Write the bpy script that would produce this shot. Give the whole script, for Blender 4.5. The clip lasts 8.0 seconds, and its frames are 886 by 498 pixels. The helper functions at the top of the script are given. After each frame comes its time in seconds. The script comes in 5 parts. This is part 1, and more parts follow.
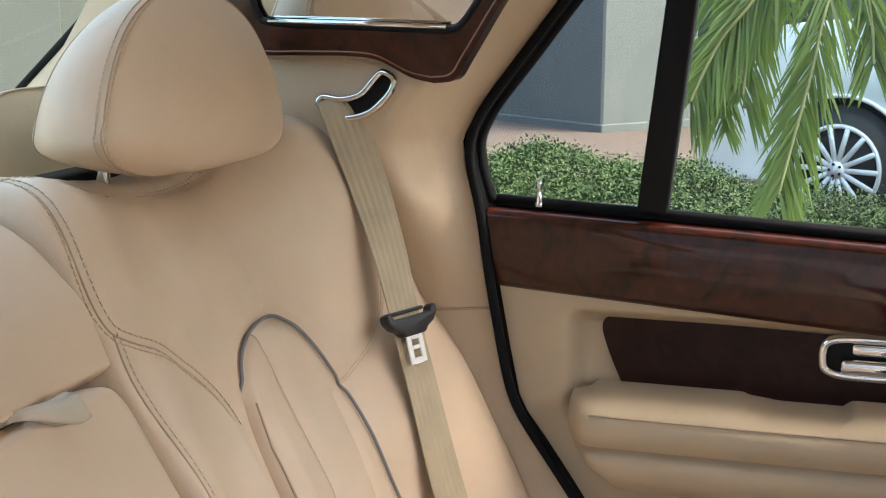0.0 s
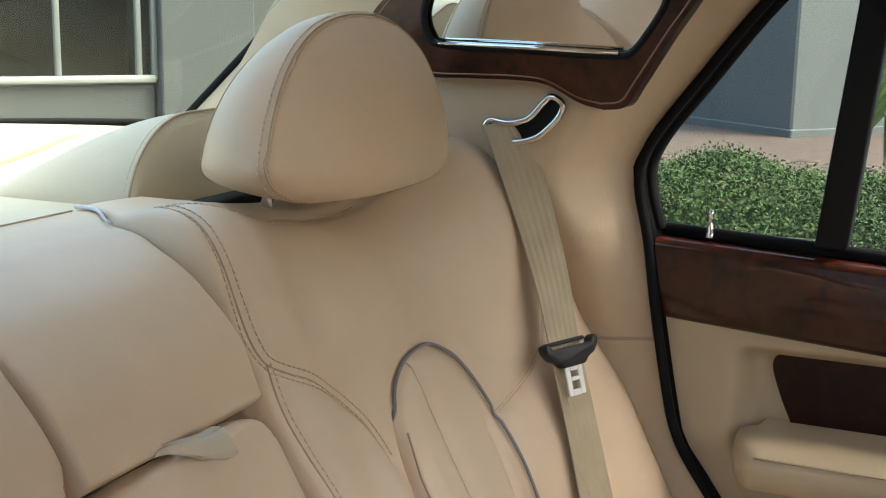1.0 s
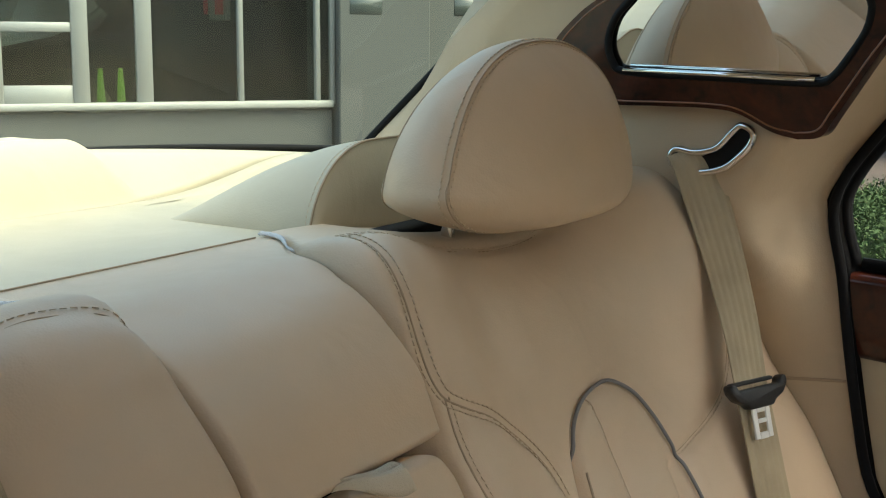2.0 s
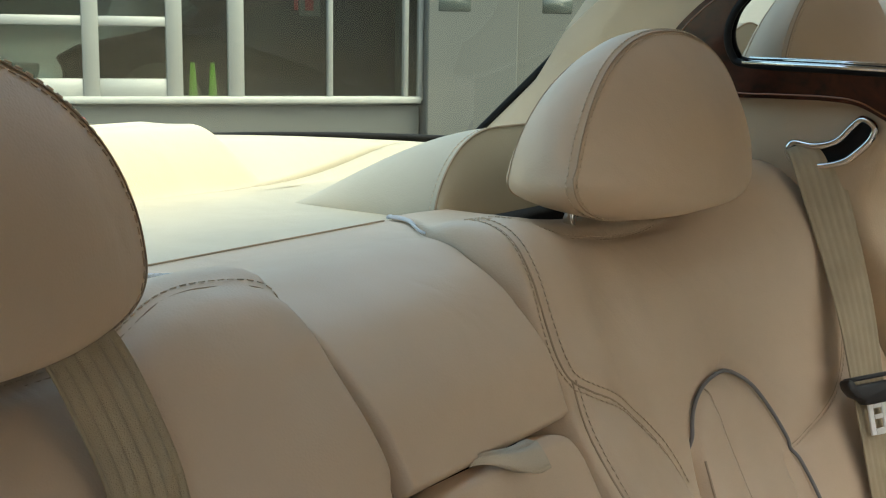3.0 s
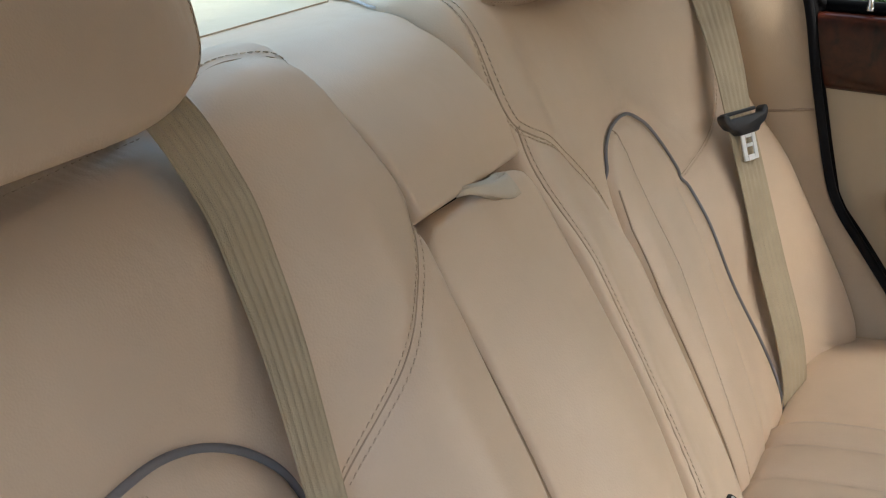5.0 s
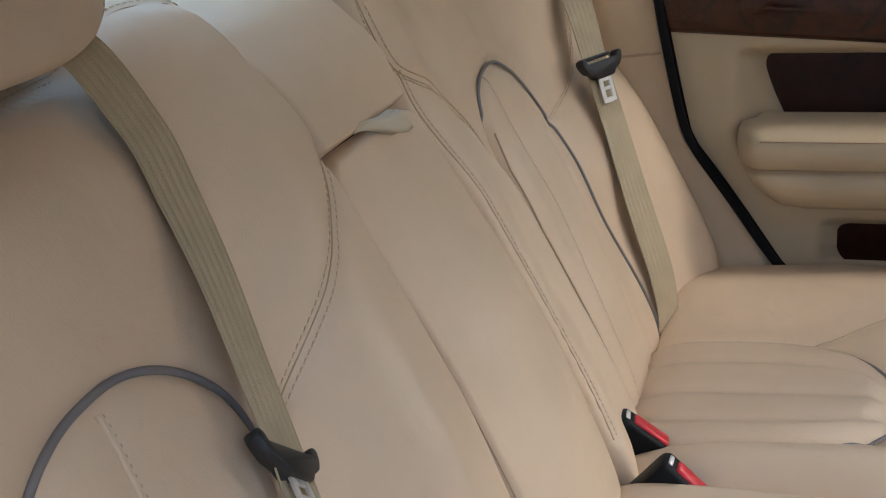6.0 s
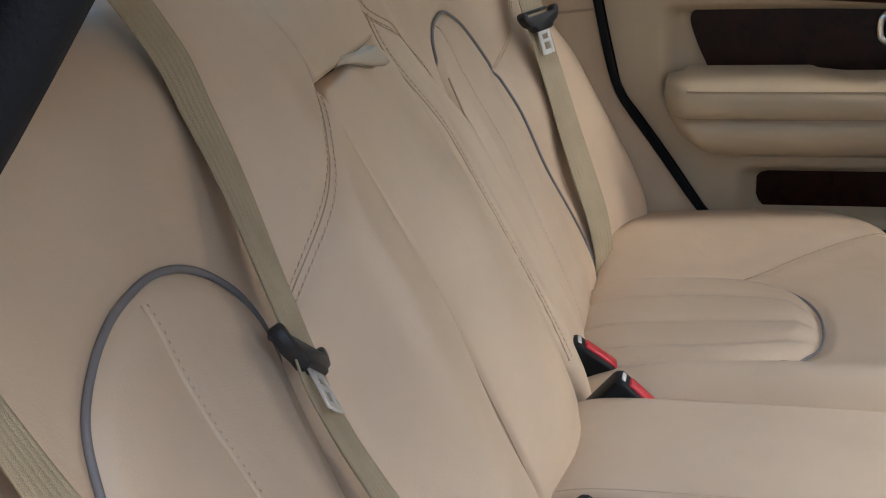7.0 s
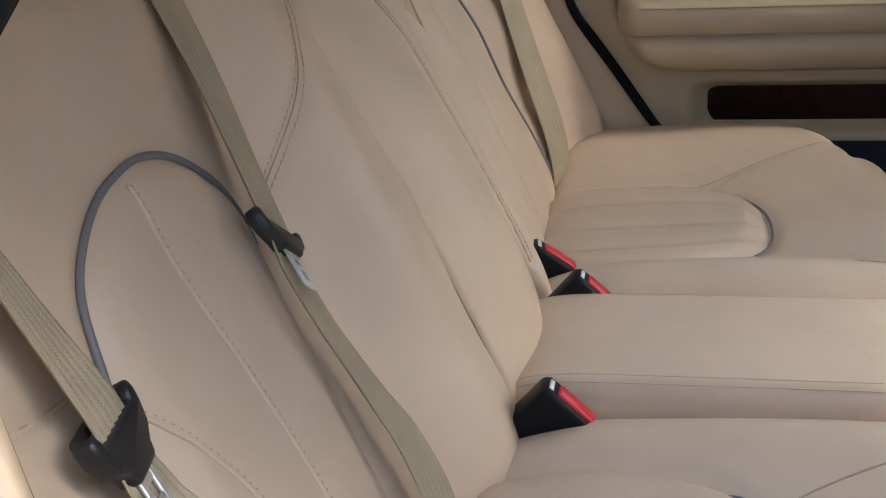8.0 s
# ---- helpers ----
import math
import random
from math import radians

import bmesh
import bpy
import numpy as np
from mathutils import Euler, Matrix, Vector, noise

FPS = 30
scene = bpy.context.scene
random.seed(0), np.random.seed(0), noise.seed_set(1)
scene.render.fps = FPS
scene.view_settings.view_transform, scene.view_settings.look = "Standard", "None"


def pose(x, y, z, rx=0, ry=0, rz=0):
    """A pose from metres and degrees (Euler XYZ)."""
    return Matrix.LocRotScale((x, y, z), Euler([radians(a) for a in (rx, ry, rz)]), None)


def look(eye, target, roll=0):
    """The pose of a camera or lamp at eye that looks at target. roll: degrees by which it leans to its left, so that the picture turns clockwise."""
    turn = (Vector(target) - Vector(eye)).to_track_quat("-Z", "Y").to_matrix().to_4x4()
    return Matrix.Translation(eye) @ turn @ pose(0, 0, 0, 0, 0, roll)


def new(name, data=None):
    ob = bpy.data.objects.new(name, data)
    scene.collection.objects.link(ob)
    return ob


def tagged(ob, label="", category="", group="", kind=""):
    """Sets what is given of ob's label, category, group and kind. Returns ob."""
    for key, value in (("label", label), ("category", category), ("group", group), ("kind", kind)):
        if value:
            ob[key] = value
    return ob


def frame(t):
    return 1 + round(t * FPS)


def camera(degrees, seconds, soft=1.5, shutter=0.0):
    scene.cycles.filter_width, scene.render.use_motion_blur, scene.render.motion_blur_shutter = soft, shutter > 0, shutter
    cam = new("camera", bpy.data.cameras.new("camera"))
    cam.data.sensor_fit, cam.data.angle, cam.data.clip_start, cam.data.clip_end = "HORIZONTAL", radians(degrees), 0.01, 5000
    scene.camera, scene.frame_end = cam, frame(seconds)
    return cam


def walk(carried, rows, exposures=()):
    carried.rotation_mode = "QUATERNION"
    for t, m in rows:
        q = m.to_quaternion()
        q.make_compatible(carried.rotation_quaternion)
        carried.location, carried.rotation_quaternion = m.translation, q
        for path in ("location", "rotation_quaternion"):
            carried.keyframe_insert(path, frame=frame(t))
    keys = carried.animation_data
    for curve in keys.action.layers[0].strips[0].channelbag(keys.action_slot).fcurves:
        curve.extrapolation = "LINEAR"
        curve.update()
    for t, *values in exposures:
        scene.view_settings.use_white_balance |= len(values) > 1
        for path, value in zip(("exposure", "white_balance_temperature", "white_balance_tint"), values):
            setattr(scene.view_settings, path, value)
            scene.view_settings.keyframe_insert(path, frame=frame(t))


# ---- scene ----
cam = camera(40.0, 8.0, soft=1.15)
PATH = [
    (0, (-0.64, -0.248, 1.268), (1.253, 0.273, 0.885), 0.3),
    (0.5, (-0.626, -0.266, 1.288), (1.211, 0.418, 0.89), 0.3),
    (1, (-0.61, -0.255, 1.297), (1.182, 0.54, 0.904), 0.9),
    (1.5, (-0.599, -0.246, 1.3), (1.139, 0.671, 0.927), 0.9),
    (2, (-0.591, -0.233, 1.298), (1.078, 0.81, 0.941), 0.5),
    (2.2, (-0.592, -0.228, 1.301), (1.051, 0.856, 0.946), 0.6),
    (3.3, (-0.656, -0.199, 1.287), (0.91, 0.98, 0.893), 0.3),
    (3.5, (-0.68, -0.192, 1.288), (0.871, 0.983, 0.825), -0.4),
    (4, (-0.73, -0.192, 1.289), (0.83, 0.927, 0.727), -1.0),
    (4.5, (-0.774, -0.194, 1.291), (0.838, 0.8, 0.649), -1.9),
    (5, (-0.8, -0.189, 1.291), (0.873, 0.672, 0.611), -2.1),
    (6.3, (-0.892, -0.157, 1.244), (0.896, 0.417, 0.555), -4.7),
    (6.5, (-0.91, -0.148, 1.241), (0.886, 0.395, 0.549), -4.4),
    (7, (-0.961, -0.124, 1.237), (0.845, 0.336, 0.513), -3.5),
    (7.5, (-1.003, -0.121, 1.236), (0.797, 0.306, 0.477), -3.7),
    (8, (-1.021, -0.131, 1.214), (0.767, 0.263, 0.41), -4.2),
]
walk(cam, [(t, look(eye, target, roll)) for t, eye, target, roll in PATH], [(0, 3.45, 6200, 7), (1, 3.1, 6250, 3), (2.2, 2.6, 6400, -1), (3.5, 2.6, 6400, 1), (4.2, 2.92, 6300, 3), (5, 2.97, 6150, 5), (6.5, 2.80, 5950, 5), (8, 2.72, 5850, 6)])
# exposure follows the daylight balance of the recording
LEAN = math.atan(0.5)
SD, CD = math.sin(LEAN), math.cos(LEAN)
Y0, Z0 = 0.03, 0.62          # foot of the backrest
S1, RTOP = 0.521, 0.08       # straight length of the backrest, radius of its top

# ---------------------------------------------------------------- world and light
world = bpy.data.worlds.new("sky")
scene.world = world
world.use_nodes = True
wn = world.node_tree.nodes
sky = wn.new("ShaderNodeTexSky")
sky.sky_type = "NISHITA"
sky.sun_disc = False
sky.sun_elevation, sky.sun_rotation = radians(50), radians(174)
sky.dust_density = 6.0
world.node_tree.links.new(sky.outputs[0], wn["Background"].inputs[0])
wn["Background"].inputs[1].default_value = 0.15
sun_data = bpy.data.lights.new("sun", "SUN")
sun_data.energy, sun_data.angle, sun_data.color = 0.28, radians(60), (1.0, 0.97, 0.93)
sun = new("sun", sun_data)
sun.matrix_world = look((0.6, -5.5, 7.0), (0, 0, 0))


# ---------------------------------------------------------------- materials
def material(name, color, rough=0.5, metal=0.0, vary=0.12, vscale=6.0, bump=0.0, bscale=400.0, dark=None, coat=0.0, spec=0.5):
    """Principled surface with broad colour drift, fine grain and relief in object space."""
    m = bpy.data.materials.new(name)
    m.use_nodes = True
    n, l = m.node_tree.nodes, m.node_tree.links
    b = n["Principled BSDF"]
    b.inputs["Roughness"].default_value = rough
    b.inputs["Metallic"].default_value = metal
    b.inputs["Coat Weight"].default_value = coat
    b.inputs["Coat Roughness"].default_value = 0.06
    b.inputs["Specular IOR Level"].default_value = spec
    co = n.new("ShaderNodeTexCoord")
    broad = n.new("ShaderNodeTexNoise")
    broad.inputs["Scale"].default_value = vscale
    broad.inputs["Detail"].default_value = 5
    l.new(co.outputs["Object"], broad.inputs["Vector"])
    ramp = n.new("ShaderNodeValToRGB")
    ramp.color_ramp.elements[0].position, ramp.color_ramp.elements[1].position = 0.3, 0.72
    low = dark or tuple(c * (1 - vary) for c in color)
    ramp.color_ramp.elements[0].color = (*low, 1)
    ramp.color_ramp.elements[1].color = (*[min(1, c * (1 + vary * 0.6)) for c in color], 1)
    l.new(broad.outputs["Fac"], ramp.inputs["Fac"])
    l.new(ramp.outputs["Color"], b.inputs["Base Color"])
    if bump:
        grain = n.new("ShaderNodeTexNoise")
        grain.inputs["Scale"].default_value = bscale
        grain.inputs["Detail"].default_value = 3
        l.new(co.outputs["Object"], grain.inputs["Vector"])
        bm = n.new("ShaderNodeBump")
        bm.inputs["Strength"].default_value = bump
        bm.inputs["Distance"].default_value = 0.002
        l.new(grain.outputs["Fac"], bm.inputs["Height"])
        l.new(bm.outputs["Normal"], b.inputs["Normal"])
    return m


def leather_material(name, color, rough=0.5):
    """Fine-grained hide: pebble cells, pores and faint broad blotches."""
    m = material(name, color, rough, 0, 0.07, 9.0)
    n, l = m.node_tree.nodes, m.node_tree.links
    b = n["Principled BSDF"]
    co = n.new("ShaderNodeTexCoord")
    cells = n.new("ShaderNodeTexVoronoi")
    cells.inputs["Scale"].default_value = 620
    l.new(co.outputs["Object"], cells.inputs["Vector"])
    soft = n.new("ShaderNodeTexNoise")
    soft.inputs["Scale"].default_value = 45
    soft.inputs["Detail"].default_value = 4
    l.new(co.outputs["Object"], soft.inputs["Vector"])
    mix = n.new("ShaderNodeMath")
    mix.operation = "MULTIPLY_ADD"
    mix.inputs[1].default_value = 0.25
    l.new(cells.outputs["Distance"], mix.inputs[0])
    l.new(soft.outputs["Fac"], mix.inputs[2])
    bm = n.new("ShaderNodeBump")
    bm.inputs["Strength"].default_value = 0.30
    bm.inputs["Distance"].default_value = 0.0016
    l.new(mix.outputs[0], bm.inputs["Height"])
    # stretched hide: shallow, uneven puckers a few centimetres long
    pucker = n.new("ShaderNodeTexNoise")
    pucker.inputs["Scale"].default_value = 13
    pucker.inputs["Detail"].default_value = 2.5
    pucker.inputs["Distortion"].default_value = 0.9
    l.new(co.outputs["Object"], pucker.inputs["Vector"])
    wave = n.new("ShaderNodeBump")
    wave.inputs["Strength"].default_value = 0.4
    wave.inputs["Distance"].default_value = 0.006
    l.new(pucker.outputs["Fac"], wave.inputs["Height"])
    l.new(wave.outputs["Normal"], bm.inputs["Normal"])
    l.new(bm.outputs["Normal"], b.inputs["Normal"])
    rr = n.new("ShaderNodeMapRange")
    rr.inputs["To Min"].default_value, rr.inputs["To Max"].default_value = rough - 0.07, rough + 0.1
    l.new(soft.outputs["Fac"], rr.inputs["Value"])
    l.new(rr.outputs[0], b.inputs["Roughness"])
    return m


def burr_material(name, base, streak, rough=0.12, coat=0.6):
    """Lacquered burr walnut: warped streaks and dark knots under a clear coat."""
    m = bpy.data.materials.new(name)
    m.use_nodes = True
    n, l = m.node_tree.nodes, m.node_tree.links
    b = n["Principled BSDF"]
    b.inputs["Roughness"].default_value = 0.35
    b.inputs["Specular IOR Level"].default_value = 0.15
    b.inputs["Coat Weight"].default_value = coat
    b.inputs["Coat Roughness"].default_value = rough * 0.4
    co = n.new("ShaderNodeTexCoord")
    warp = n.new("ShaderNodeTexNoise")
    warp.inputs["Scale"].default_value = 26
    warp.inputs["Detail"].default_value = 6
    warp.inputs["Distortion"].default_value = 1.6
    l.new(co.outputs["Object"], warp.inputs["Vector"])
    fine = n.new("ShaderNodeTexNoise")
    fine.inputs["Scale"].default_value = 90
    fine.inputs["Detail"].default_value = 5
    fine.inputs["Distortion"].default_value = 0.8
    l.new(co.outputs["Object"], fine.inputs["Vector"])
    add = n.new("ShaderNodeMath")
    add.operation = "MULTIPLY_ADD"
    add.inputs[1].default_value = 0.35
    l.new(fine.outputs["Fac"], add.inputs[0])
    l.new(warp.outputs["Fac"], add.inputs[2])
    ramp = n.new("ShaderNodeValToRGB")
    ramp.color_ramp.elements[0].position, ramp.color_ramp.elements[1].position = 0.42, 1.0
    ramp.color_ramp.elements[0].color = (*streak, 1)
    ramp.color_ramp.elements[1].color = (*base, 1)
    l.new(add.outputs[0], ramp.inputs["Fac"])
    l.new(ramp.outputs["Color"], b.inputs["Base Color"])
    return m


def glass_material(name, tint, thin=0.9):
    """Thin window pane: mostly clear and tinted, with a glossy reflection."""
    m = bpy.data.materials.new(name)
    m.use_nodes = True
    n, l = m.node_tree.nodes, m.node_tree.links
    n.remove(n["Principled BSDF"])
    clear = n.new("ShaderNodeBsdfTransparent")
    clear.inputs[0].default_value = (*tint, 1)
    gloss = n.new("ShaderNodeBsdfGlossy")
    gloss.inputs["Roughness"].default_value = 0.02
    fres = n.new("ShaderNodeFresnel")
    fres.inputs[0].default_value = 1.24
    mix = n.new("ShaderNodeMixShader")
    l.new(fres.outputs[0], mix.inputs[0])
    l.new(clear.outputs[0], mix.inputs[1])
    l.new(gloss.outputs[0], mix.inputs[2])
    l.new(mix.outputs[0], n["Material Output"].inputs[0])
    return m


LEATHER = leather_material("cream_leather", (0.595, 0.460, 0.325), 0.48)
SHELF = leather_material("shelf_leather", (0.51, 0.45, 0.335), 0.55)
TRIM = leather_material("trim_leather", (0.525, 0.41, 0.28), 0.55)
DOORHIDE = leather_material("door_leather", (0.47, 0.38, 0.255), 0.5)
HEADLINER = material("headliner_cloth", (0.62, 0.50, 0.36), 0.9, vary=0.06, bump=0.3, bscale=900)
PIPING = material("grey_piping", (0.175, 0.167, 0.170), 0.5, vary=0.1, bump=0.15)
# seam thread darker than the hide, with crease shade in its colour
SEAM_SHADE = material("seam_shadow_thread", (0.40, 0.305, 0.21), 0.8, vary=0.15)
THREAD = material("stitch_thread", (0.585, 0.46, 0.325), 0.7, vary=0.1)
# darker dashes stand for the shade in the needle holes
HOLE = material("needle_hole_shade", (0.43, 0.33, 0.235), 0.85, vary=0.15)
FAINT = material("tone_thread", (0.51, 0.395, 0.28), 0.7, vary=0.1)
WEBBING = material("belt_webbing", (0.42, 0.345, 0.225), 0.6, vary=0.10, vscale=30, bump=0.5, bscale=1400)
LOOPTAPE = material("loop_tape", (0.54, 0.455, 0.33), 0.6, vary=0.08, vscale=30, bump=0.4, bscale=1400)
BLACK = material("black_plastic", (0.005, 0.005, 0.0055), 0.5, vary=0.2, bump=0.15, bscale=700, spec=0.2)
TONGUEGREY = material("charcoal_plastic", (0.011, 0.011, 0.012), 0.45, vary=0.15, bump=0.15, bscale=700)
RUBBER = material("black_rubber", (0.006, 0.006, 0.007), 0.8, vary=0.2, bump=0.2, spec=0.2)
RED = material("red_plastic", (0.55, 0.02, 0.03), 0.35, vary=0.08)
CHROME = material("chrome", (0.80, 0.79, 0.77), 0.08, 1.0, vary=0.03)
STEEL = material("zinc_steel", (0.80, 0.79, 0.77), 0.42, 0.75, vary=0.1, vscale=60)
WOOD = burr_material("burr_walnut", (0.068, 0.013, 0.005), (0.008, 0.003, 0.002), coat=0.7)
DARKWOOD = burr_material("dark_walnut", (0.030, 0.010, 0.006), (0.010, 0.004, 0.003), coat=0.08)
INLAY = material("light_inlay", (0.22, 0.075, 0.025), 0.3, coat=1.0)
MIRROR = material("mirror_silver", (0.86, 0.87, 0.86), 0.02, 1.0, vary=0.01)
FUZZ = material("grey_lining", (0.66, 0.65, 0.66), 0.95, vary=0.2, bump=0.8, bscale=900)
NAVY = material("navy_paint", (0.006, 0.007, 0.016), 0.5, vary=0.1, spec=0.2)
CARPET = material("navy_carpet", (0.015, 0.018, 0.03), 0.95, vary=0.3, bump=0.9, bscale=800)
GLASS = glass_material("window_glass", (0.69, 0.73, 0.69))
REARGLASS = glass_material("rear_glass", (0.63, 0.685, 0.60))


# ---------------------------------------------------------------- mesh helpers
def mesh_object(name, verts, faces, mat, parent=None, label="", smooth=True):
    me = bpy.data.meshes.new(name)
    me.from_pydata([tuple(v) for v in verts], [], faces)
    me.validate()
    me.update()
    if smooth:
        me.polygons.foreach_set("use_smooth", [True] * len(me.polygons))
    me.materials.append(mat)
    ob = new(name, me)
    if parent is not None:
        ob.parent = parent
        ob.matrix_parent_inverse = Matrix.Identity(4)
    if label:
        tagged(ob, label)
    return ob


def share_normals(objects, verts, faces):
    """One set of vertex normals for meshes cut from the same sheet, so that no crease shows between them."""
    sums = [Vector() for _ in verts]
    for q in faces:
        n = (verts[q[2]] - verts[q[0]]).cross(verts[q[3]] - verts[q[1]])
        for i in q:
            sums[i] += n
    for ob in objects:
        ob.data.normals_split_custom_set_from_vertices([v.normalized() if v.length else Vector((0, 0, 1)) for v in sums])


def part(name, bm, mat, parent=None, label="", smooth=True, bevel=0.0, angle=None):
    me = bpy.data.meshes.new(name)
    bm.to_mesh(me)
    bm.free()
    if smooth:
        me.polygons.foreach_set("use_smooth", [True] * len(me.polygons))
        if angle:
            me.set_sharp_from_angle(angle=radians(angle))
    me.materials.append(mat)
    ob = new(name, me)
    if parent is not None:
        ob.parent = parent
    if label:
        tagged(ob, label)
    return ob


def thing(name, label, category, group="", kind=""):
    return tagged(new(name), label, category, group, kind)


def grid(fn, us, vs):
    """Sheet of quads through fn(u, v)."""
    us, vs = list(us), list(vs)
    verts = [fn(u, v) for v in vs for u in us]
    w = len(us)
    faces = [(j * w + i, j * w + i + 1, (j + 1) * w + i + 1, (j + 1) * w + i) for j in range(len(vs) - 1) for i in range(w - 1)]
    return verts, faces


def span(a, b, n):
    return [a + (b - a) * i / (n - 1) for i in range(n)]


def smooth01(t):
    t = max(0.0, min(1.0, t))
    return t * t * (3 - 2 * t)


def bump1(x, c, w):
    return math.exp(-((x - c) / w) ** 2)


def lerp_table(table, t):
    """Value at t of a short table of (t, value), eased between rows."""
    if t <= table[0][0]:
        return table[0][1]
    for (a, va), (b, vb) in zip(table, table[1:]):
        if t <= b:
            return va + (vb - va) * (t - a) / (b - a)
    return table[-1][1]


def spline(points, steps=12):
    """Catmull-Rom curve through a few points."""
    p = [Vector(q) for q in points]
    p = [p[0] * 2 - p[1]] + p + [p[-1] * 2 - p[-2]]
    out = []
    for i in range(1, len(p) - 2):
        for k in range(steps):
            t = k / steps
            a, b, c, d = p[i - 1], p[i], p[i + 1], p[i + 2]
            out.append(0.5 * ((2 * b) + (c - a) * t + (2 * a - 5 * b + 4 * c - d) * t * t + (3 * b - a - 3 * c + d) * t ** 3))
    out.append(p[-2])
    return out


def tube_data(points, radius, sides=8, closed=False):
    pts = [Vector(p) for p in points]
    verts, faces, n = [], [], len(pts)
    up = Vector((0.3, -0.5, 0.8)).normalized()
    for i, p in enumerate(pts):
        a = pts[(i - 1) % n] if closed else pts[max(i - 1, 0)]
        b = pts[(i + 1) % n] if closed else pts[min(i + 1, n - 1)]
        t = (b - a).normalized()
        s = t.cross(up)
        if s.length < 1e-3:
            s = t.cross(Vector((1, 0, 0)))
        s.normalize()
        w = s.cross(t)
        up = (w if w.dot(up) >= 0 else -w)
        s = t.cross(up).normalized()
        for k in range(sides):
            c = 2 * math.pi * k / sides
            verts.append(p + s * math.cos(c) * radius + up * math.sin(c) * radius)
    rings = n if closed else n - 1
    for i in range(rings):
        j = (i + 1) % n
        for k in range(sides):
            m = (k + 1) % sides
            faces.append((i * sides + k, i * sides + m, j * sides + m, j * sides + k))
    if not closed:
        faces.append(tuple(range(sides - 1, -1, -1)))
        faces.append(tuple((n - 1) * sides + k for k in range(sides)))
    return verts, faces


def tube(name, points, radius, mat, parent=None, label="", sides=8, closed=False):
    v, f = tube_data(points, radius, sides, closed)
    return mesh_object(name, v, f, mat, parent, label)


def dashes(name, points, mat, parent, length=0.0032, gap=0.0022, radius=0.00038, lift=(0, 0, 0)):
    """A run of separate stitches along a curve, one joined mesh."""
    pts = [Vector(p) + Vector(lift) for p in points]
    verts, faces = [], []
    seg_on, start = True, pts[0]
    walked, target = 0.0, length
    for a, b in zip(pts, pts[1:]):
        d = (b - a).length
        while walked + d >= target and d > 1e-9:
            k = (target - walked) / d
            here = a.lerp(b, k)
            if seg_on:
                v, f = tube_data([start, start.lerp(here, 0.5), here], radius, 4)
                o = len(verts)
                verts += v
                faces += [tuple(i + o for i in q) for q in f]
            else:
                start = here
            seg_on = not seg_on
            d -= target - walked
            a, walked = here, 0.0
            target = length if seg_on else gap
        walked += d
    return mesh_object(name, verts, faces, mat, parent) if faces else None


def rounded_box(size, bevel, segments=3, at=(0, 0, 0), rot=(0, 0, 0)):
    bm = bmesh.new()
    bmesh.ops.create_cube(bm, size=1.0)
    bmesh.ops.scale(bm, vec=size, verts=bm.verts)
    if bevel:
        bmesh.ops.bevel(bm, geom=list(bm.edges), offset=bevel, segments=segments, affect="EDGES", profile=0.5)
    bm.transform(pose(*at, *rot))
    return bm


def cylinder(radius, depth, segments=24, at=(0, 0, 0), rot=(0, 0, 0), r2=None, bevel=0.0):
    bm = bmesh.new()
    bmesh.ops.create_cone(bm, cap_ends=True, segments=segments, radius1=radius, radius2=radius if r2 is None else r2, depth=depth)
    if bevel:
        bmesh.ops.bevel(bm, geom=[e for e in bm.edges if len(e.link_faces) == 2 and e.calc_face_angle(0) > 0.6], offset=bevel, segments=2, affect="EDGES")
    bm.transform(pose(*at, *rot))
    return bm


def prism(outline, axis, lo, hi, bevel=0.0, segments=2):
    """Extrude a closed outline (pairs) along an axis from lo to hi. Axis x takes (y, z), y takes (x, z), z takes (x, y)."""
    bm = bmesh.new()

    def place(a, b, c):
        return (c, a, b) if axis == "x" else (a, c, b) if axis == "y" else (a, b, c)

    one = [bm.verts.new(place(a, b, lo)) for a, b in outline]
    two = [bm.verts.new(place(a, b, hi)) for a, b in outline]
    bm.faces.new(one[::-1])
    bm.faces.new(two)
    for i in range(len(one)):
        j = (i + 1) % len(one)
        bm.faces.new((one[i], one[j], two[j], two[i]))
    bmesh.ops.recalc_face_normals(bm, faces=bm.faces)
    if bevel:
        bmesh.ops.bevel(bm, geom=list(bm.edges), offset=bevel, segments=segments, affect="EDGES", profile=0.5, clamp_overlap=True)
    return bm


# ---------------------------------------------------------------- the car: cabin shell
SEAL = [(0.40, -0.30), (0.637, -0.074), (0.683, -0.044), (0.706, -0.029), (0.74, -0.006), (0.77, 0.015), (0.798, 0.036), (0.818, 0.046), (0.88, 0.059), (0.965, 0.075), (1.054, 0.088), (1.09, 0.100), (1.123, 0.104), (1.16, 0.085), (1.21, 0.046), (1.288, -0.012), (1.36, -0.075)]


def seal_y(z):
    return lerp_table(SEAL, z)


def seal_line(x, z0, z1, dy=0.0, steps=60):
    pts = [Vector((x, lerp_table(SEAL, z) + dy, z)) for z in span(z0, z1, steps)]
    for _ in range(3):
        pts = [pts[0]] + [(a + b * 2 + c) / 4 for a, b, c in zip(pts, pts[1:], pts[2:])] + [pts[-1]]
    return pts


def pillar_x(y, z):
    """Inner face of the rear quarter trim."""
    deep = smooth01((y - seal_y(z)) / 0.075)
    high = smooth01((z - 0.93) / 0.22)
    return 0.722 - 0.010 * deep - 0.095 * deep * high - 0.05 * smooth01((z - 1.2) / 0.3) * deep


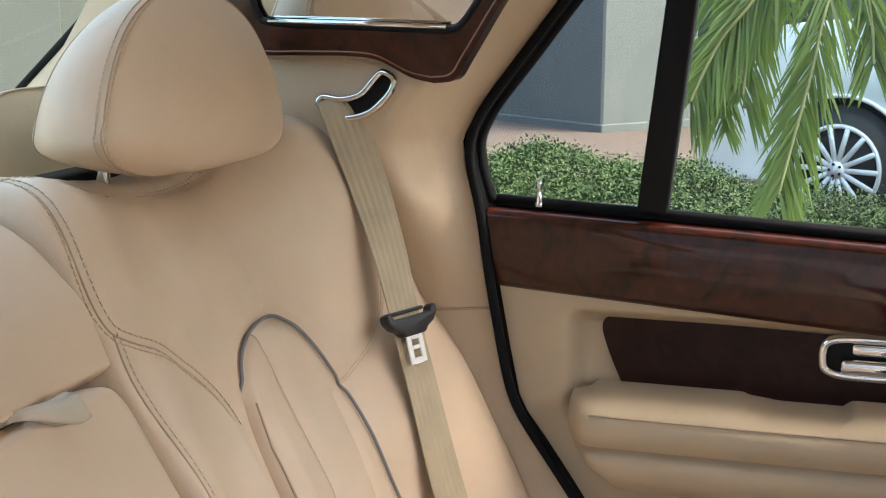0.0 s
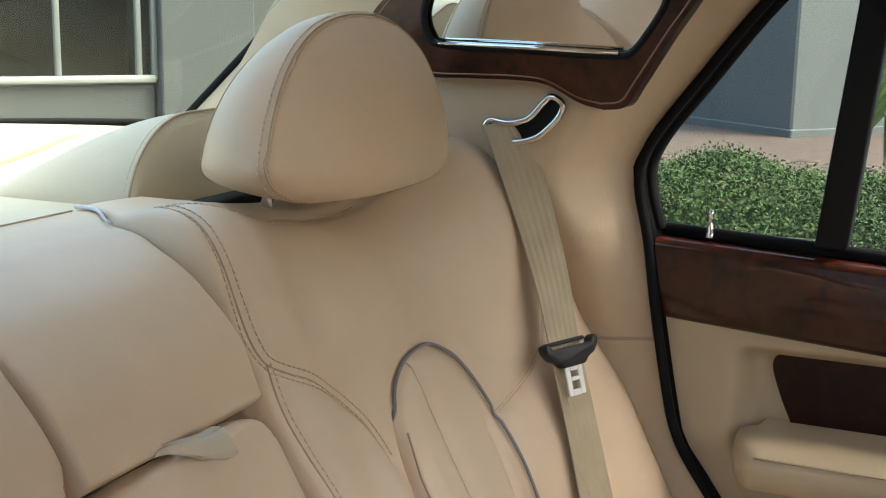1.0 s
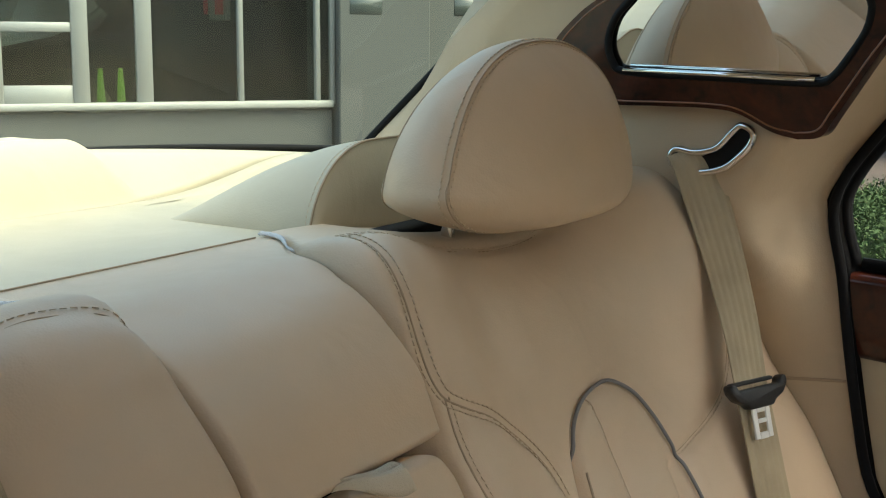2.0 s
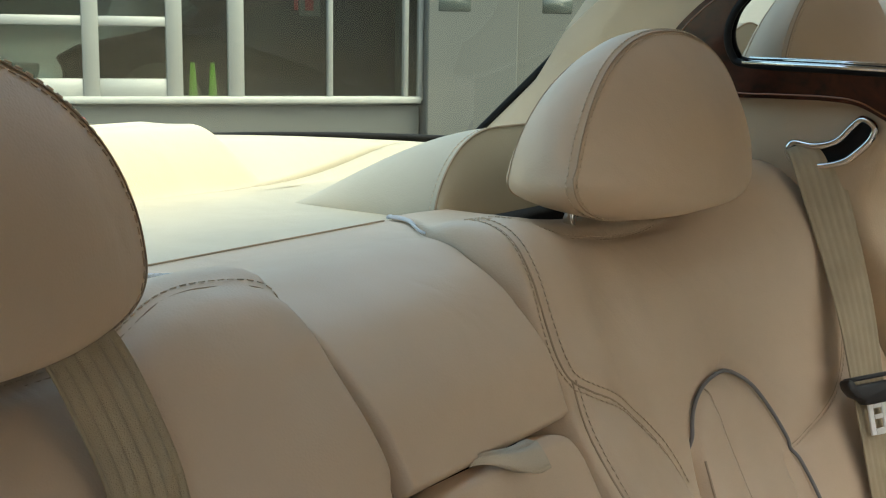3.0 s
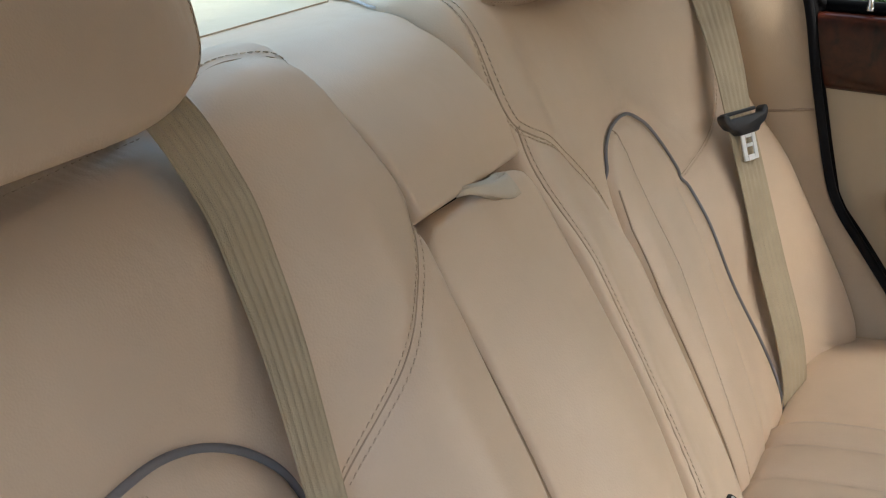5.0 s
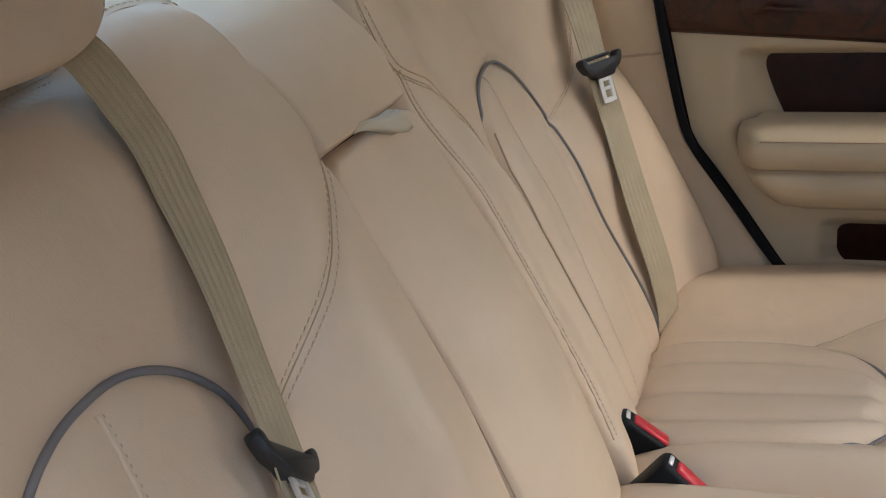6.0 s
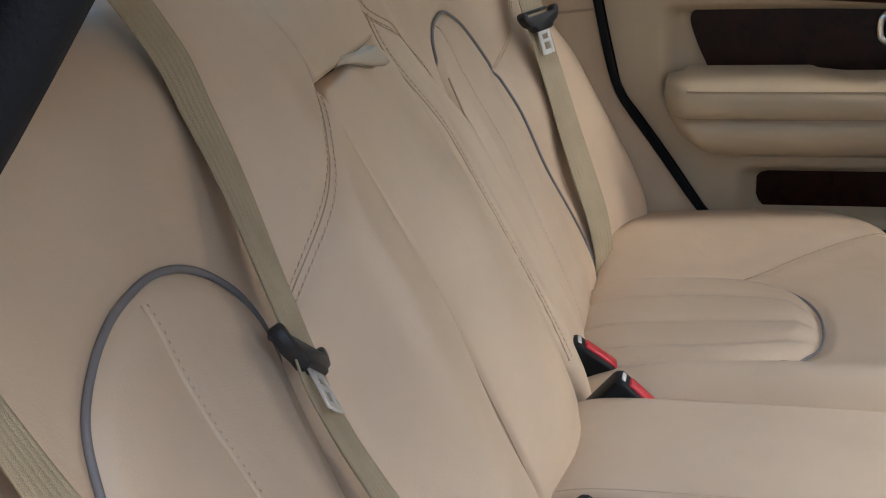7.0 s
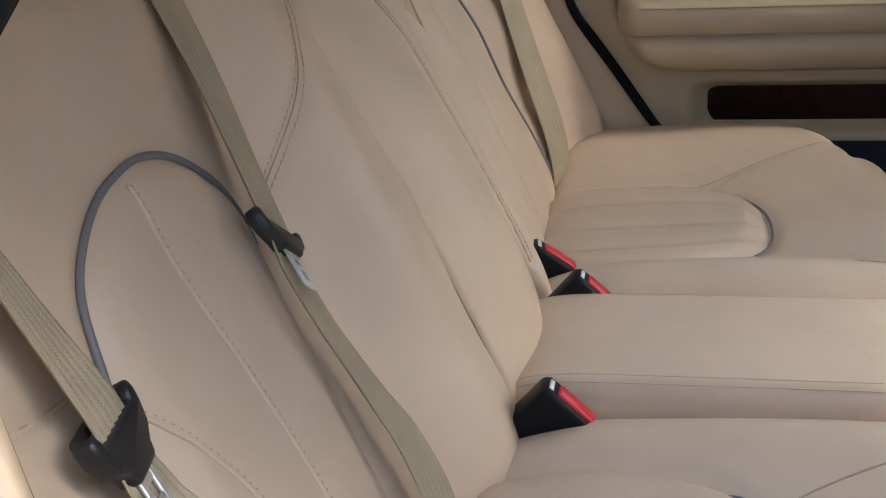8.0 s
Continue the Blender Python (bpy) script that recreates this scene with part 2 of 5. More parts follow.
def quarter_trim(side, name, label):
    verts, faces = grid(lambda u, v: (side * pillar_x(seal_y(v) + u, v), seal_y(v) + u, v), [0.0, 0.004, 0.01, 0.018, 0.027, 0.036, 0.046, 0.056, 0.066, 0.08, 0.1, 0.13, 0.17, 0.22, 0.28, 0.34, 0.40, 0.46, 0.52], span(0.50, 1.57, 108))
    t = mesh_object(name, verts, faces, TRIM)
    sol = t.modifiers.new("thick", "SOLIDIFY")
    sol.thickness, sol.offset = 0.012, 1 if side > 0 else -1
    tagged(t, label, "pillar trim", kind="structure")
    return t


trim_far = quarter_trim(1, "trim_far", "cream leather rear quarter trim beside the door")
trim_near = quarter_trim(-1, "trim_near", "cream leather rear quarter trim inside the open door")
seam_pts = [(pillar_x(y, 0.925) - 0.001, y, 0.925 - 0.06 * (y - 0.07)) for y in span(seal_y(0.925) + 0.003, 0.2, 14)]
tube("trim_seam", seam_pts, 0.0018, SEAM_SHADE, trim_far)

seal_far = tube("door_seal", seal_line(0.719, 0.42, 1.38, -0.005), 0.0058, RUBBER, None, "black rubber door seal round the opening")
tagged(seal_far, "black rubber seal round the closed door opening", "door seal", kind="structure")


def near_seal_y(z):
    return seal_y(z) - 0.045 * smooth01((z - 1.07) / 0.09) + 0.012


near_line = [Vector((-0.722, near_seal_y(z), z)) for z in span(0.42, 1.38, 60)]
for _ in range(4):
    near_line = [near_line[0]] + [(a + b * 2 + c) / 4 for a, b, c in zip(near_line, near_line[1:], near_line[2:])] + [near_line[-1]]
seal_near = tube("door_seal", near_line, 0.010, RUBBER)
tagged(seal_near, "black rubber seal round the open door", "door seal", kind="structure")

# added black sheet stops light leaking past the seal and darkens the gap
v, f = grid(lambda u, z: (0.748, seal_y(z) + u, z), span(-0.06, 0.03, 4), span(0.30, 1.044, 40))
tagged(mesh_object("trim_gap_filler", v, f, RUBBER), "black filler sheet standing for the dark gap behind the door seal", "door seal", kind="structure")
# painted jamb outside the near seal
verts, faces = grid(lambda u, v: (-0.724 - 0.11 * math.sin(u * 1.5), near_seal_y(v) + 0.004 + 0.10 * (1 - math.cos(u * 1.5)), v), span(0, 1, 10), span(0.40, 1.38, 40))
jamb = mesh_object("door_jamb", verts, faces, NAVY)
tagged(jamb, "dark navy painted door jamb", "car body", kind="structure")

roof = part("ceiling", rounded_box((1.44, 1.36, 0.03), 0.012, at=(0, -0.425, 1.570)), HEADLINER)
tagged(roof, "pale cream cloth headliner", "ceiling", kind="structure")
tagged(part("roof_panel", rounded_box((1.46, 1.38, 0.02), 0.008, 2, at=(0, -0.425, 1.597)), NAVY), "navy painted car roof", "car body", kind="structure")
# unseen strip added under the roof's front edge to hold back light
tagged(part("wall_header", rounded_box((1.44, 0.05, 0.15), 0.02, at=(0, -1.08, 1.495)), HEADLINER), "cream cloth strip out of view, added to cut front light", "trim", kind="structure")
floor_pan = part("floor", rounded_box((1.5, 2.2, 0.03), 0.01, at=(0, -0.75, 0.27)), CARPET)
tagged(floor_pan, "dark navy carpeted car floor", "floor", kind="structure")
firewall = part("wall_front", rounded_box((1.5, 0.04, 0.40), 0.01, at=(0, -1.45, 0.42)), DOORHIDE)
tagged(firewall, "cream leather partition in front of the rear cabin", "wall", kind="structure")
rear_wall = part("wall_rear", rounded_box((1.46, 0.03, 0.85), 0.01, at=(0, 0.62, 0.68)), BLACK)
tagged(rear_wall, "bulkhead behind the rear seat", "wall", kind="structure")
for s in (1, -1):
    tagged(part("wall_sill", rounded_box((0.05, 2.3, 0.22), 0.02, at=(s * 0.77, -0.8, 0.33)), NAVY), "navy painted door sill", "sill", kind="structure")
# out of view; turned inward to keep sky light off the near headrest
open_door = part("door_1", rounded_box((0.95, 0.10, 1.05), 0.03, at=(-1.22, -0.80, 0.85), rot=(0, 0, -12)), DOORHIDE)
tagged(open_door, "cream leather rear door standing open", "car door", kind="structure")
tagged(part("wall_near", rounded_box((0.05, 0.50, 1.15), 0.02, at=(-0.76, -1.12, 0.87)), DOORHIDE), "cream trimmed front door side", "wall", kind="structure")
# unseen panel, made taller to shade the far cushion from front light
front_side = part("wall_far", rounded_box((0.05, 1.05, 0.78), 0.02, at=(0.76, -1.28, 0.67)), DOORHIDE)
tagged(front_side, "cream leather front door panel out of view, raised to cut light", "wall", kind="structure")
# added seat backs out of view; heights set how much front light enters
for x, tall in ((-0.40, 1.02), (0.42, 0.86)):
    front_back = part("wall_seat_blocker", rounded_box((0.62, 0.14, tall), 0.05, 4, at=(x, -0.98 + (0.10 if x < 0 else 0), 0.38 + tall / 2), rot=(-12, 0, 0)), DOORHIDE)
    tagged(front_back, "cream front seat back out of view, sized to block front light", "wall", kind="structure")

# ---------------------------------------------------------------- rear seat
def section(v):
    """Point and outward normal of the backrest's profile, v along it from the foot."""
    if v <= S1:
        return Y0 + SD * v, Z0 + CD * v, -CD, SD
    cy, cz = Y0 + SD * S1 + CD * RTOP, Z0 + CD * S1 - SD * RTOP
    full = math.pi / 2 - LEAN
    a = (v - S1) / RTOP
    if a < full:
        g = math.pi - LEAN - a
        return cy + RTOP * math.cos(g), cz + RTOP * math.sin(g), math.cos(g), math.sin(g)
    return cy + (v - S1 - RTOP * full), cz + RTOP, 0.0, 1.0


OVH = {1: 0.407, -1: 0.398}     # height of the inserts' crowns
# inner and outer edge of each insert as (along, across)
INSERT_IN = {1: [(0.0, 0.283), (0.233, 0.283), (0.304, 0.286), (0.350, 0.292), (0.372, 0.299), (0.388, 0.311), (0.400, 0.332), (0.4055, 0.358)],
             -1: [(0.0, 0.332), (0.10, 0.322), (0.18, 0.311), (0.25, 0.297), (0.29, 0.286), (0.32, 0.281), (0.347, 0.289), (0.371, 0.312), (0.388, 0.341), (0.3965, 0.371)]}
INSERT_OUT = {1: [(0.0, 0.522), (0.10, 0.508), (0.20, 0.483), (0.28, 0.474), (0.323, 0.463), (0.353, 0.451), (0.380, 0.431), (0.397, 0.406), (0.4055, 0.384)],
              -1: [(0.0, 0.531), (0.20, 0.526), (0.28, 0.514), (0.33, 0.496), (0.360, 0.4795), (0.380, 0.453), (0.392, 0.425), (0.3965, 0.399)]}
FLUTES = {1: [([(0.0, 0.318), (0.084, 0.328), (0.167, 0.340), (0.24, 0.352), (0.33, 0.353), (0.40, 0.345)], 0.0115), ([(0.0, 0.400), (0.07, 0.409), (0.18, 0.427), (0.30, 0.438)], 0.0105)],
          -1: [([(0.0, 0.408), (0.1, 0.4065), (0.2, 0.404), (0.3, 0.4015), (0.36, 0.399), (0.388, 0.397)], 0.0022), ([(0.0, 0.460), (0.10, 0.465), (0.205, 0.468), (0.226, 0.474), (0.257, 0.487), (0.282, 0.499), (0.298, 0.508)], 0.0022)]}


def insert_outline(side):
    """Smooth closed run round the insert, from its inner foot over the crown to its outer foot, as (across, along)."""
    pts = [Vector((u, s, 0)) for s, u in INSERT_IN[side]] + [Vector((u, s, 0)) for s, u in INSERT_OUT[side][::-1]]
    run = spline(pts, 16)
    return [(run[0].x, run[0].y)] + [(a.lerp(b, k / n).x, a.lerp(b, k / n).y) for a, b in zip(run, run[1:]) for n in (max(1, round((b - a).length / 0.002)),) for k in range(1, n + 1)]


OUTLINE = {side: insert_outline(side) for side in (1, -1)}
OUTLINE_ARRAY = {side: np.array(OUTLINE[side]) for side in (1, -1)}


def arch_edge(du, d, a, depth, p):
    """Distance to the edge of an arch, negative inside."""
    q, r = abs(du) / a, max(d, 0.0) / depth
    f = q ** 2.38 + r ** p - 1
    gu, gd = 2.38 / a * q ** 1.38, p / depth * r ** (p - 1)
    return f / math.sqrt(gu * gu + gd * gd + 9.0)


def oval_edge(u, s, side=1):
    """Distance to the insert's edge, negative inside."""
    g = OUTLINE_ARRAY[side] - (u, s)
    d = math.sqrt(float((g * g).sum(1).min()))
    within = s < OVH[side] - 0.0015 and lerp_table(INSERT_IN[side], s) < u < lerp_table(INSERT_OUT[side], s)
    return -d if within else d


# seam lines of the backrests in (across, along)
TOP_SEAM = {
    1: spline([(0.152, 0.60, 0), (0.144, 0.572, 0), (0.131, 0.53, 0), (0.126, 0.49, 0), (0.126, 0.468, 0), (0.131, 0.453, 0), (0.148, 0.441, 0), (0.177, 0.426, 0), (0.205, 0.409, 0), (0.226, 0.394, 0), (0.244, 0.374, 0), (0.256, 0.352, 0), (0.262, 0.335, 0)], 10),
    -1: spline([(0.120, 0.440, 0), (0.128, 0.426, 0), (0.144, 0.406, 0), (0.168, 0.384, 0), (0.194, 0.358, 0), (0.222, 0.335, 0), (0.248, 0.316, 0)], 10)}
DOWN_SEAM = spline([(0.131, 0.453, 0), (0.127, 0.42, 0), (0.126, 0.377, 0), (0.127, 0.32, 0), (0.128, 0.27, 0), (0.128, 0.22, 0), (0.126, 0.14, 0), (0.121, 0.06, 0)], 12)
OUTER_SEAM = {
    1: spline([(0.625, 0.395, 0), (0.605, 0.362, 0), (0.575, 0.338, 0), (0.538, 0.324, 0), (0.500, 0.316, 0), (0.472, 0.311, 0)], 10),
    -1: spline([(0.655, 0.370, 0), (0.625, 0.350, 0), (0.590, 0.336, 0), (0.555, 0.328, 0), (0.526, 0.324, 0)], 10)}
CROWN_SEAM = {
    1: spline([(0.154, 0.60, 0), (0.20, 0.582, 0), (0.28, 0.562, 0), (0.35, 0.556, 0), (0.42, 0.560, 0), (0.50, 0.585, 0), (0.56, 0.605, 0), (0.64, 0.610, 0)], 10),
    -1: spline([(0.112, 0.545, 0), (0.124, 0.560, 0), (0.146, 0.569, 0), (0.19, 0.574, 0), (0.225, 0.565, 0), (0.27, 0.557, 0), (0.35, 0.553, 0), (0.42, 0.556, 0), (0.50, 0.585, 0), (0.56, 0.605, 0), (0.64, 0.610, 0)], 10)}
GROOVES = {side: np.array([(p.x, p.y) for line in ((TOP_SEAM[1], DOWN_SEAM, OUTER_SEAM[1], CROWN_SEAM[1]) if side > 0 else (TOP_SEAM[-1], OUTER_SEAM[-1], CROWN_SEAM[-1])) for p in line]) for side in (1, -1)}


def outboard_height(u, s, side=1):
    h = 0.0
    if side > 0:                                                         # inner bolster
        low = smooth01((0.43 - s) / 0.12)
        h += 0.024 * (1 - low) * (1 - smooth01((u - 0.165) / 0.10)) + 0.042 * low * (1 - smooth01((u - 0.11) / 0.16))
    else:
        h += (0.054 - 0.012 * smooth01((0.25 - s) / 0.15) - 0.022 * smooth01((s - 0.45) / 0.11)) * (1 - smooth01((u - 0.165) / 0.10))
    if side > 0:                                                         # outer bolster
        h += (0.032 + 0.024 * smooth01((0.385 - s) / 0.15)) * bump1(u, 0.685, 0.070 + 0.090 * smooth01((s - 0.10) / 0.16) * (u < 0.685))
    else:
        h += (0.020 + 0.036 * smooth01((0.34 - s) / 0.25)) * bump1(u, 0.675, 0.082)
    h += 0.016 * bump1(s, 0.47, 0.10) * smooth01((u - 0.20) / 0.08)      # shoulder pad
    h -= 0.018 * bump1(u, 0.37, 0.11) * smooth01((s - 0.49) / 0.08)      # dip below the headrest
    h -= 0.008 * smooth01((0.22 - s) / 0.2) * bump1(u, 0.42, 0.14)
    edge = 0.108 + (0.050 * smooth01((s - 0.600) / 0.075) if side > 0 else 0.0)
    h -= 0.050 * math.exp(-((u - edge) / 0.005)) if u > edge else 0.05
    if u > 0.705:
        h -= 14.0 * (u - 0.705) ** 2 + 0.3 * (u - 0.705)
    h -= 0.028 * math.exp(-(s + 0.02) / 0.030) if s > -0.03 else 0.04
    if side < 0:
        h += 0.018 * bump1(u, 0.33, 0.09) * bump1(s, 0.50, 0.08)                # fuller shoulder
    if side > 0:
        h += 0.019 * bump1(u, 0.595, 0.085) * bump1(s, 0.50, 0.10)               # outer shoulder under the belt
        h += 0.020 * bump1(u, 0.226, 0.030) * smooth01((0.40 - s) / 0.12)        # roll beside the insert
    e = oval_edge(u, s, side)
    mid = 0.38
    full = 0.55 + 0.45 * smooth01((0.36 - s) / 0.12)
    if e < 0:
        h += 0.012 * full * (1 - (0.65 * smooth01((u - 0.40) / 0.07) if side > 0 else 0.0)) * min(1.0, -e / 0.03) ** 0.7
        for line, deep in FLUTES[side]:
            du = u - lerp_table(line, s)
            h -= deep * math.exp(-du / (0.009 if side > 0 else 0.016) if du > 0 else du / (0.003 if side > 0 else 0.008)) * min(1.0, -e / 0.02) * (s < line[-1][0] + 0.01)
    h -= (0.006 + (0.014 * smooth01((0.37 - s) / 0.06) if u < mid and side > 0 else 0.0)) * math.exp(-(e / (0.008 if side < 0 or u > mid else 0.0055)) ** 2)
    g = GROOVES[side] - (u, s)
    h -= 0.0050 * math.exp(-float((g * g).sum(1).min()) / 0.007 ** 2)
    return h * (1 - 0.9 * smooth01((s - S1 - 0.03) / 0.09)) if h > 0 else h


def outboard_point(side, u, s, lift=0.0):
    y, z, ny, nz = section(s)
    h = outboard_height(u, s, side) + lift
    return Vector((side * u, y + ny * h, z + nz * h))


BACK_END = S1 + RTOP * (math.pi / 2 - LEAN) + 0.075
US = span(0.108, 0.152, 16) + span(0.157, 0.262, 22) + span(0.2645, 0.470, 88) + span(0.475, 0.700, 46) + span(0.705, 0.735, 8)
VS = span(-0.03, S1, 112) + span(S1 + 0.006, BACK_END, 22)

bench = thing("rear_seat", "cream leather rear bench seat with piped inserts", "car seat")
for side, side_label in ((1, "outboard backrest by the far door"), (-1, "outboard backrest by the open door")):
    verts, faces = grid(lambda u, v: outboard_point(side, u, v), US, VS)
    w = len(US)
    inside, outside = [], []
    for j in range(len(VS) - 1):
        for i in range(w - 1):
            q = (j * w + i, j * w + i + 1, (j + 1) * w + i + 1, (j + 1) * w + i)
            if side < 0:
                q = q[::-1]
            um, vm = (US[i] + US[i + 1]) / 2, (VS[j] + VS[j + 1]) / 2
            (inside if oval_edge(um, vm, side) < 0 else outside).append(q)
    back = mesh_object("backrest", verts, outside, LEATHER, bench)
    share_normals([back, mesh_object("fluted_insert", verts, inside, LEATHER, back)], verts, inside + outside)
    # piping round the insert; it dives into the crease on the inner side
    pts = OUTLINE[side]
    dive = 0.372 if side > 0 else 0.300
    tube("piping", [outboard_point(side, u, s, (0.0024 if side < 0 else 0.0046 if u < 0.38 else 0.0050) - 0.012 * smooth01((dive - s) / 0.03) * (u < 0.38)) for u, s in pts], 0.0018 if side > 0 else 0.0027, PIPING, back, "grey leather piping")
    # flute stitching
    for line, deep in FLUTES[side][:1] if side > 0 else FLUTES[side]:
        if side > 0:
            # dark line at the flute's lip paints in the shade of the fold
            tube("seam", [outboard_point(side, lerp_table(line, s) - 0.0040, s, 0.0003) for s in span(0.02, line[-1][0], 90)], 0.0008, SEAM_SHADE, back)
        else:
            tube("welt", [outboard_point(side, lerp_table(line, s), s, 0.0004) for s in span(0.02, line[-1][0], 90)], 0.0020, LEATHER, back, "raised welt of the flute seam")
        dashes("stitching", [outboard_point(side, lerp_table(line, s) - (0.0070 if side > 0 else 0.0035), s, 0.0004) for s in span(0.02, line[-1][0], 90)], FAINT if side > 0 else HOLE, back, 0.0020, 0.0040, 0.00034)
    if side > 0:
        # dark line along the insert's inner edge stands for crease shade
        tube("seam", [outboard_point(side, lerp_table(INSERT_IN[side], s) + 0.0085, s, 0.0002) for s in span(0.02, 0.345, 90)], 0.0011, SEAM_SHADE, back)
    # seams with their stitching
    seams = [(TOP_SEAM[side], 0.0009 if side > 0 else 0.0006, (-0.0055, 0.0055) if side > 0 else (-0.0042, 0.0042)), (CROWN_SEAM[side], 0.0007 if side > 0 else 0.0004, (0.0040,))]
    seams += [(OUTER_SEAM[side], 0.0004, (0.003,))]
    if side > 0:
        seams += [(DOWN_SEAM, 0.0009, (0.004,))]
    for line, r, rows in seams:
        tube("seam", [outboard_point(side, p.x, p.y, 0.0003) for p in line], r, SEAM_SHADE, back)
        for off in rows:
            shifted = []
            for i, p in enumerate(line):
                t = (line[min(i + 1, len(line) - 1)] - line[max(i - 1, 0)]).normalized()
                shifted.append(outboard_point(side, p.x - t.y * off, p.y + t.x * off, 0.0008))
            heavy = side > 0 and line is TOP_SEAM[1]
            dashes("stitching", shifted, THREAD, back, 0.0042, 0.0020, 0.00062 if heavy else 0.00040)
            dashes("stitch_line", [p + Vector((0, 0.0004, 0)) for p in shifted], HOLE, back, 0.0022, 0.0040, 0.00034 if side > 0 else 0.00030)

part("seat_base", rounded_box((1.44, 0.42, 0.24), 0.02, 2, at=(0, -0.17, 0.43)), CARPET, bench, "dark carpeted seat base")
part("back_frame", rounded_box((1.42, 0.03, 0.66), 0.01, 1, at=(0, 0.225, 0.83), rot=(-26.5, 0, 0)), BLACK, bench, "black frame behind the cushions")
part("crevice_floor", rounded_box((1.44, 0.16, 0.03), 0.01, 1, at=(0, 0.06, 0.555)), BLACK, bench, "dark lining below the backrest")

# centre section: folded armrest below, fixed pad above
FLAP_S, FLAP_W = 0.430, 0.108


def pad_half(s, lower):
    """Half width: rounded upper corners below, wider towards the shelf above."""
    if lower:
        k = max(0.0, s - (FLAP_S - 0.034)) / 0.034
        return FLAP_W - 0.034 * (1 - math.sqrt(max(0.0, 1 - min(1.0, k) ** 2)))
    return FLAP_W + 0.050 * smooth01((s - 0.600) / 0.075)


def centre_point(x, s, lower):
    y, z, ny, nz = section(s)
    half = pad_half(s, lower)
    x *= half / FLAP_W
    lap = (0.036 if x > 0 else 0.013) if lower else 0.010
    edge = max(0.0, abs(x) - (half - lap)) / lap
    if lower:
        h = 0.034 + 0.024 * bump1(s, 0.19, 0.17) + 0.008 * bump1(x, 0, 0.07) - (0.050 if x > 0 else 0.034) * edge ** 2.5
        top = max(0.0, s - (FLAP_S - 0.013)) / 0.013
        h -= 0.017 * top ** 2.8
        h -= (0.012 * smooth01(x / 0.09) + 0.018 * smooth01((-x - 0.015) / 0.085)) * bump1(s, 0.15, 0.16)
        h -= 0.04 * math.exp(-(s + 0.02) / 0.03)
    else:
        h = 0.037 - (0.04 + 0.04 * (1 - smooth01((s - FLAP_S) / 0.06))) * x - 0.05 * edge ** 2.5 - 0.10 * x * x
        top = max(0.0, (FLAP_S + 0.006) - s) / 0.006
        h -= 0.020 * top ** 2.2
        h *= 1 - smooth01((s - 0.465) / 0.12)
    return Vector((x, y + ny * h, z + nz * h))


xs = span(-FLAP_W, -FLAP_W + 0.012, 9) + span(-FLAP_W + 0.016, FLAP_W - 0.016, 36) + span(FLAP_W - 0.012, FLAP_W, 9)
v, f = grid(lambda x, s: centre_point(x, s, True), xs, span(-0.03, FLAP_S - 0.02, 60) + span(FLAP_S - 0.016, FLAP_S, 12))
armrest = mesh_object("centre_armrest", v, f, LEATHER, bench)
v, f = grid(lambda x, s: centre_point(x, s, False), xs, span(FLAP_S, FLAP_S + 0.012, 10) + span(FLAP_S + 0.016, BACK_END, 40))
upper_pad = mesh_object("centre_pad", v, f, LEATHER, bench)
tube("seam", [centre_point(x, BACK_END - 0.004, False) + Vector((0, 0, 0.001)) for x in span(-0.1, 0.1, 20)], 0.0007, SEAM_SHADE, upper_pad)
tube("seam", [centre_point(-0.101, s, True) for s in span(0.04, 0.385, 60)], 0.0006, SEAM_SHADE, armrest)
# grey felt showing along the pad's rear corners
felt = random.Random(5)
for s in (1, -1):
    verts, faces = [], []
    rows = span(0.0, 0.075, 30)
    for k in rows:
        wide = 0.0065 * smooth01(k / 0.06) * (0.7 + 0.5 * felt.random()) + 0.0008
        base = centre_point(s * (FLAP_W - 0.004), BACK_END - 0.075 + k, False)
        for c in (0.0, 0.5, 1.0):
            verts.append(base + Vector((s * (0.001 + c * wide), -0.0006 * c, 0.0022 + 0.0022 * math.sin(c * math.pi) + 0.0006 * felt.random())))
    for i in range(len(rows) - 1):
        for c in range(2):
            a = 3 * i + c
            faces.append((a, a + 1, a + 4, a + 3))
    mesh_object("lining_edge", verts, faces, FUZZ, upper_pad, "pale grey felt lining edge").modifiers.new("thick", "SOLIDIFY").thickness = 0.0012

# pull loop of the folded armrest: a flat strap turned back on itself, twisted thin where it enters the slit
LOOP = [(-0.0335, -0.0060), (-0.0263, 0.0000), (-0.0173, 0.0050), (-0.0065, 0.0095), (0.0025, 0.0125), (0.0083, 0.0130), (0.0120, 0.0105), (0.0124, 0.0060), (0.0093, 0.0020), (0.0007, 0.0005), (-0.0101, -0.0010), (-0.0209, -0.0030), (-0.0317, -0.0080)]
line = spline([(a, b, 0) for a, b in LOOP], 8)
verts, faces = [], []
for i, p in enumerate(line):
    full = smooth01((p.x + 0.0335) / 0.036)
    inner_strand = smooth01((i / len(line) - 0.50) / 0.14)
    top = FLAP_S + 0.005 - 0.005 * full + 0.0025 * inner_strand
    for c in (0.0, 0.25, 0.5, 0.75, 1.0):
        along = top - c * (0.0035 + 0.0145 * full) + 0.0008 * math.sin(c * 6 + p.x * 90) * full
        y, z, ny, nz = section(along)
        h = 0.0445 + p.y + 0.006 * c * full + 0.0012 * math.sin(c * 3.14) * full - 0.003 * (1 - full) * c
        verts.append((p.x - 0.003 * c, y + ny * h, z + nz * h))
for i in range(len(line) - 1):
    for c in range(4):
        k = 5 * i + c
        faces.append((k, k + 1, k + 6, k + 5))
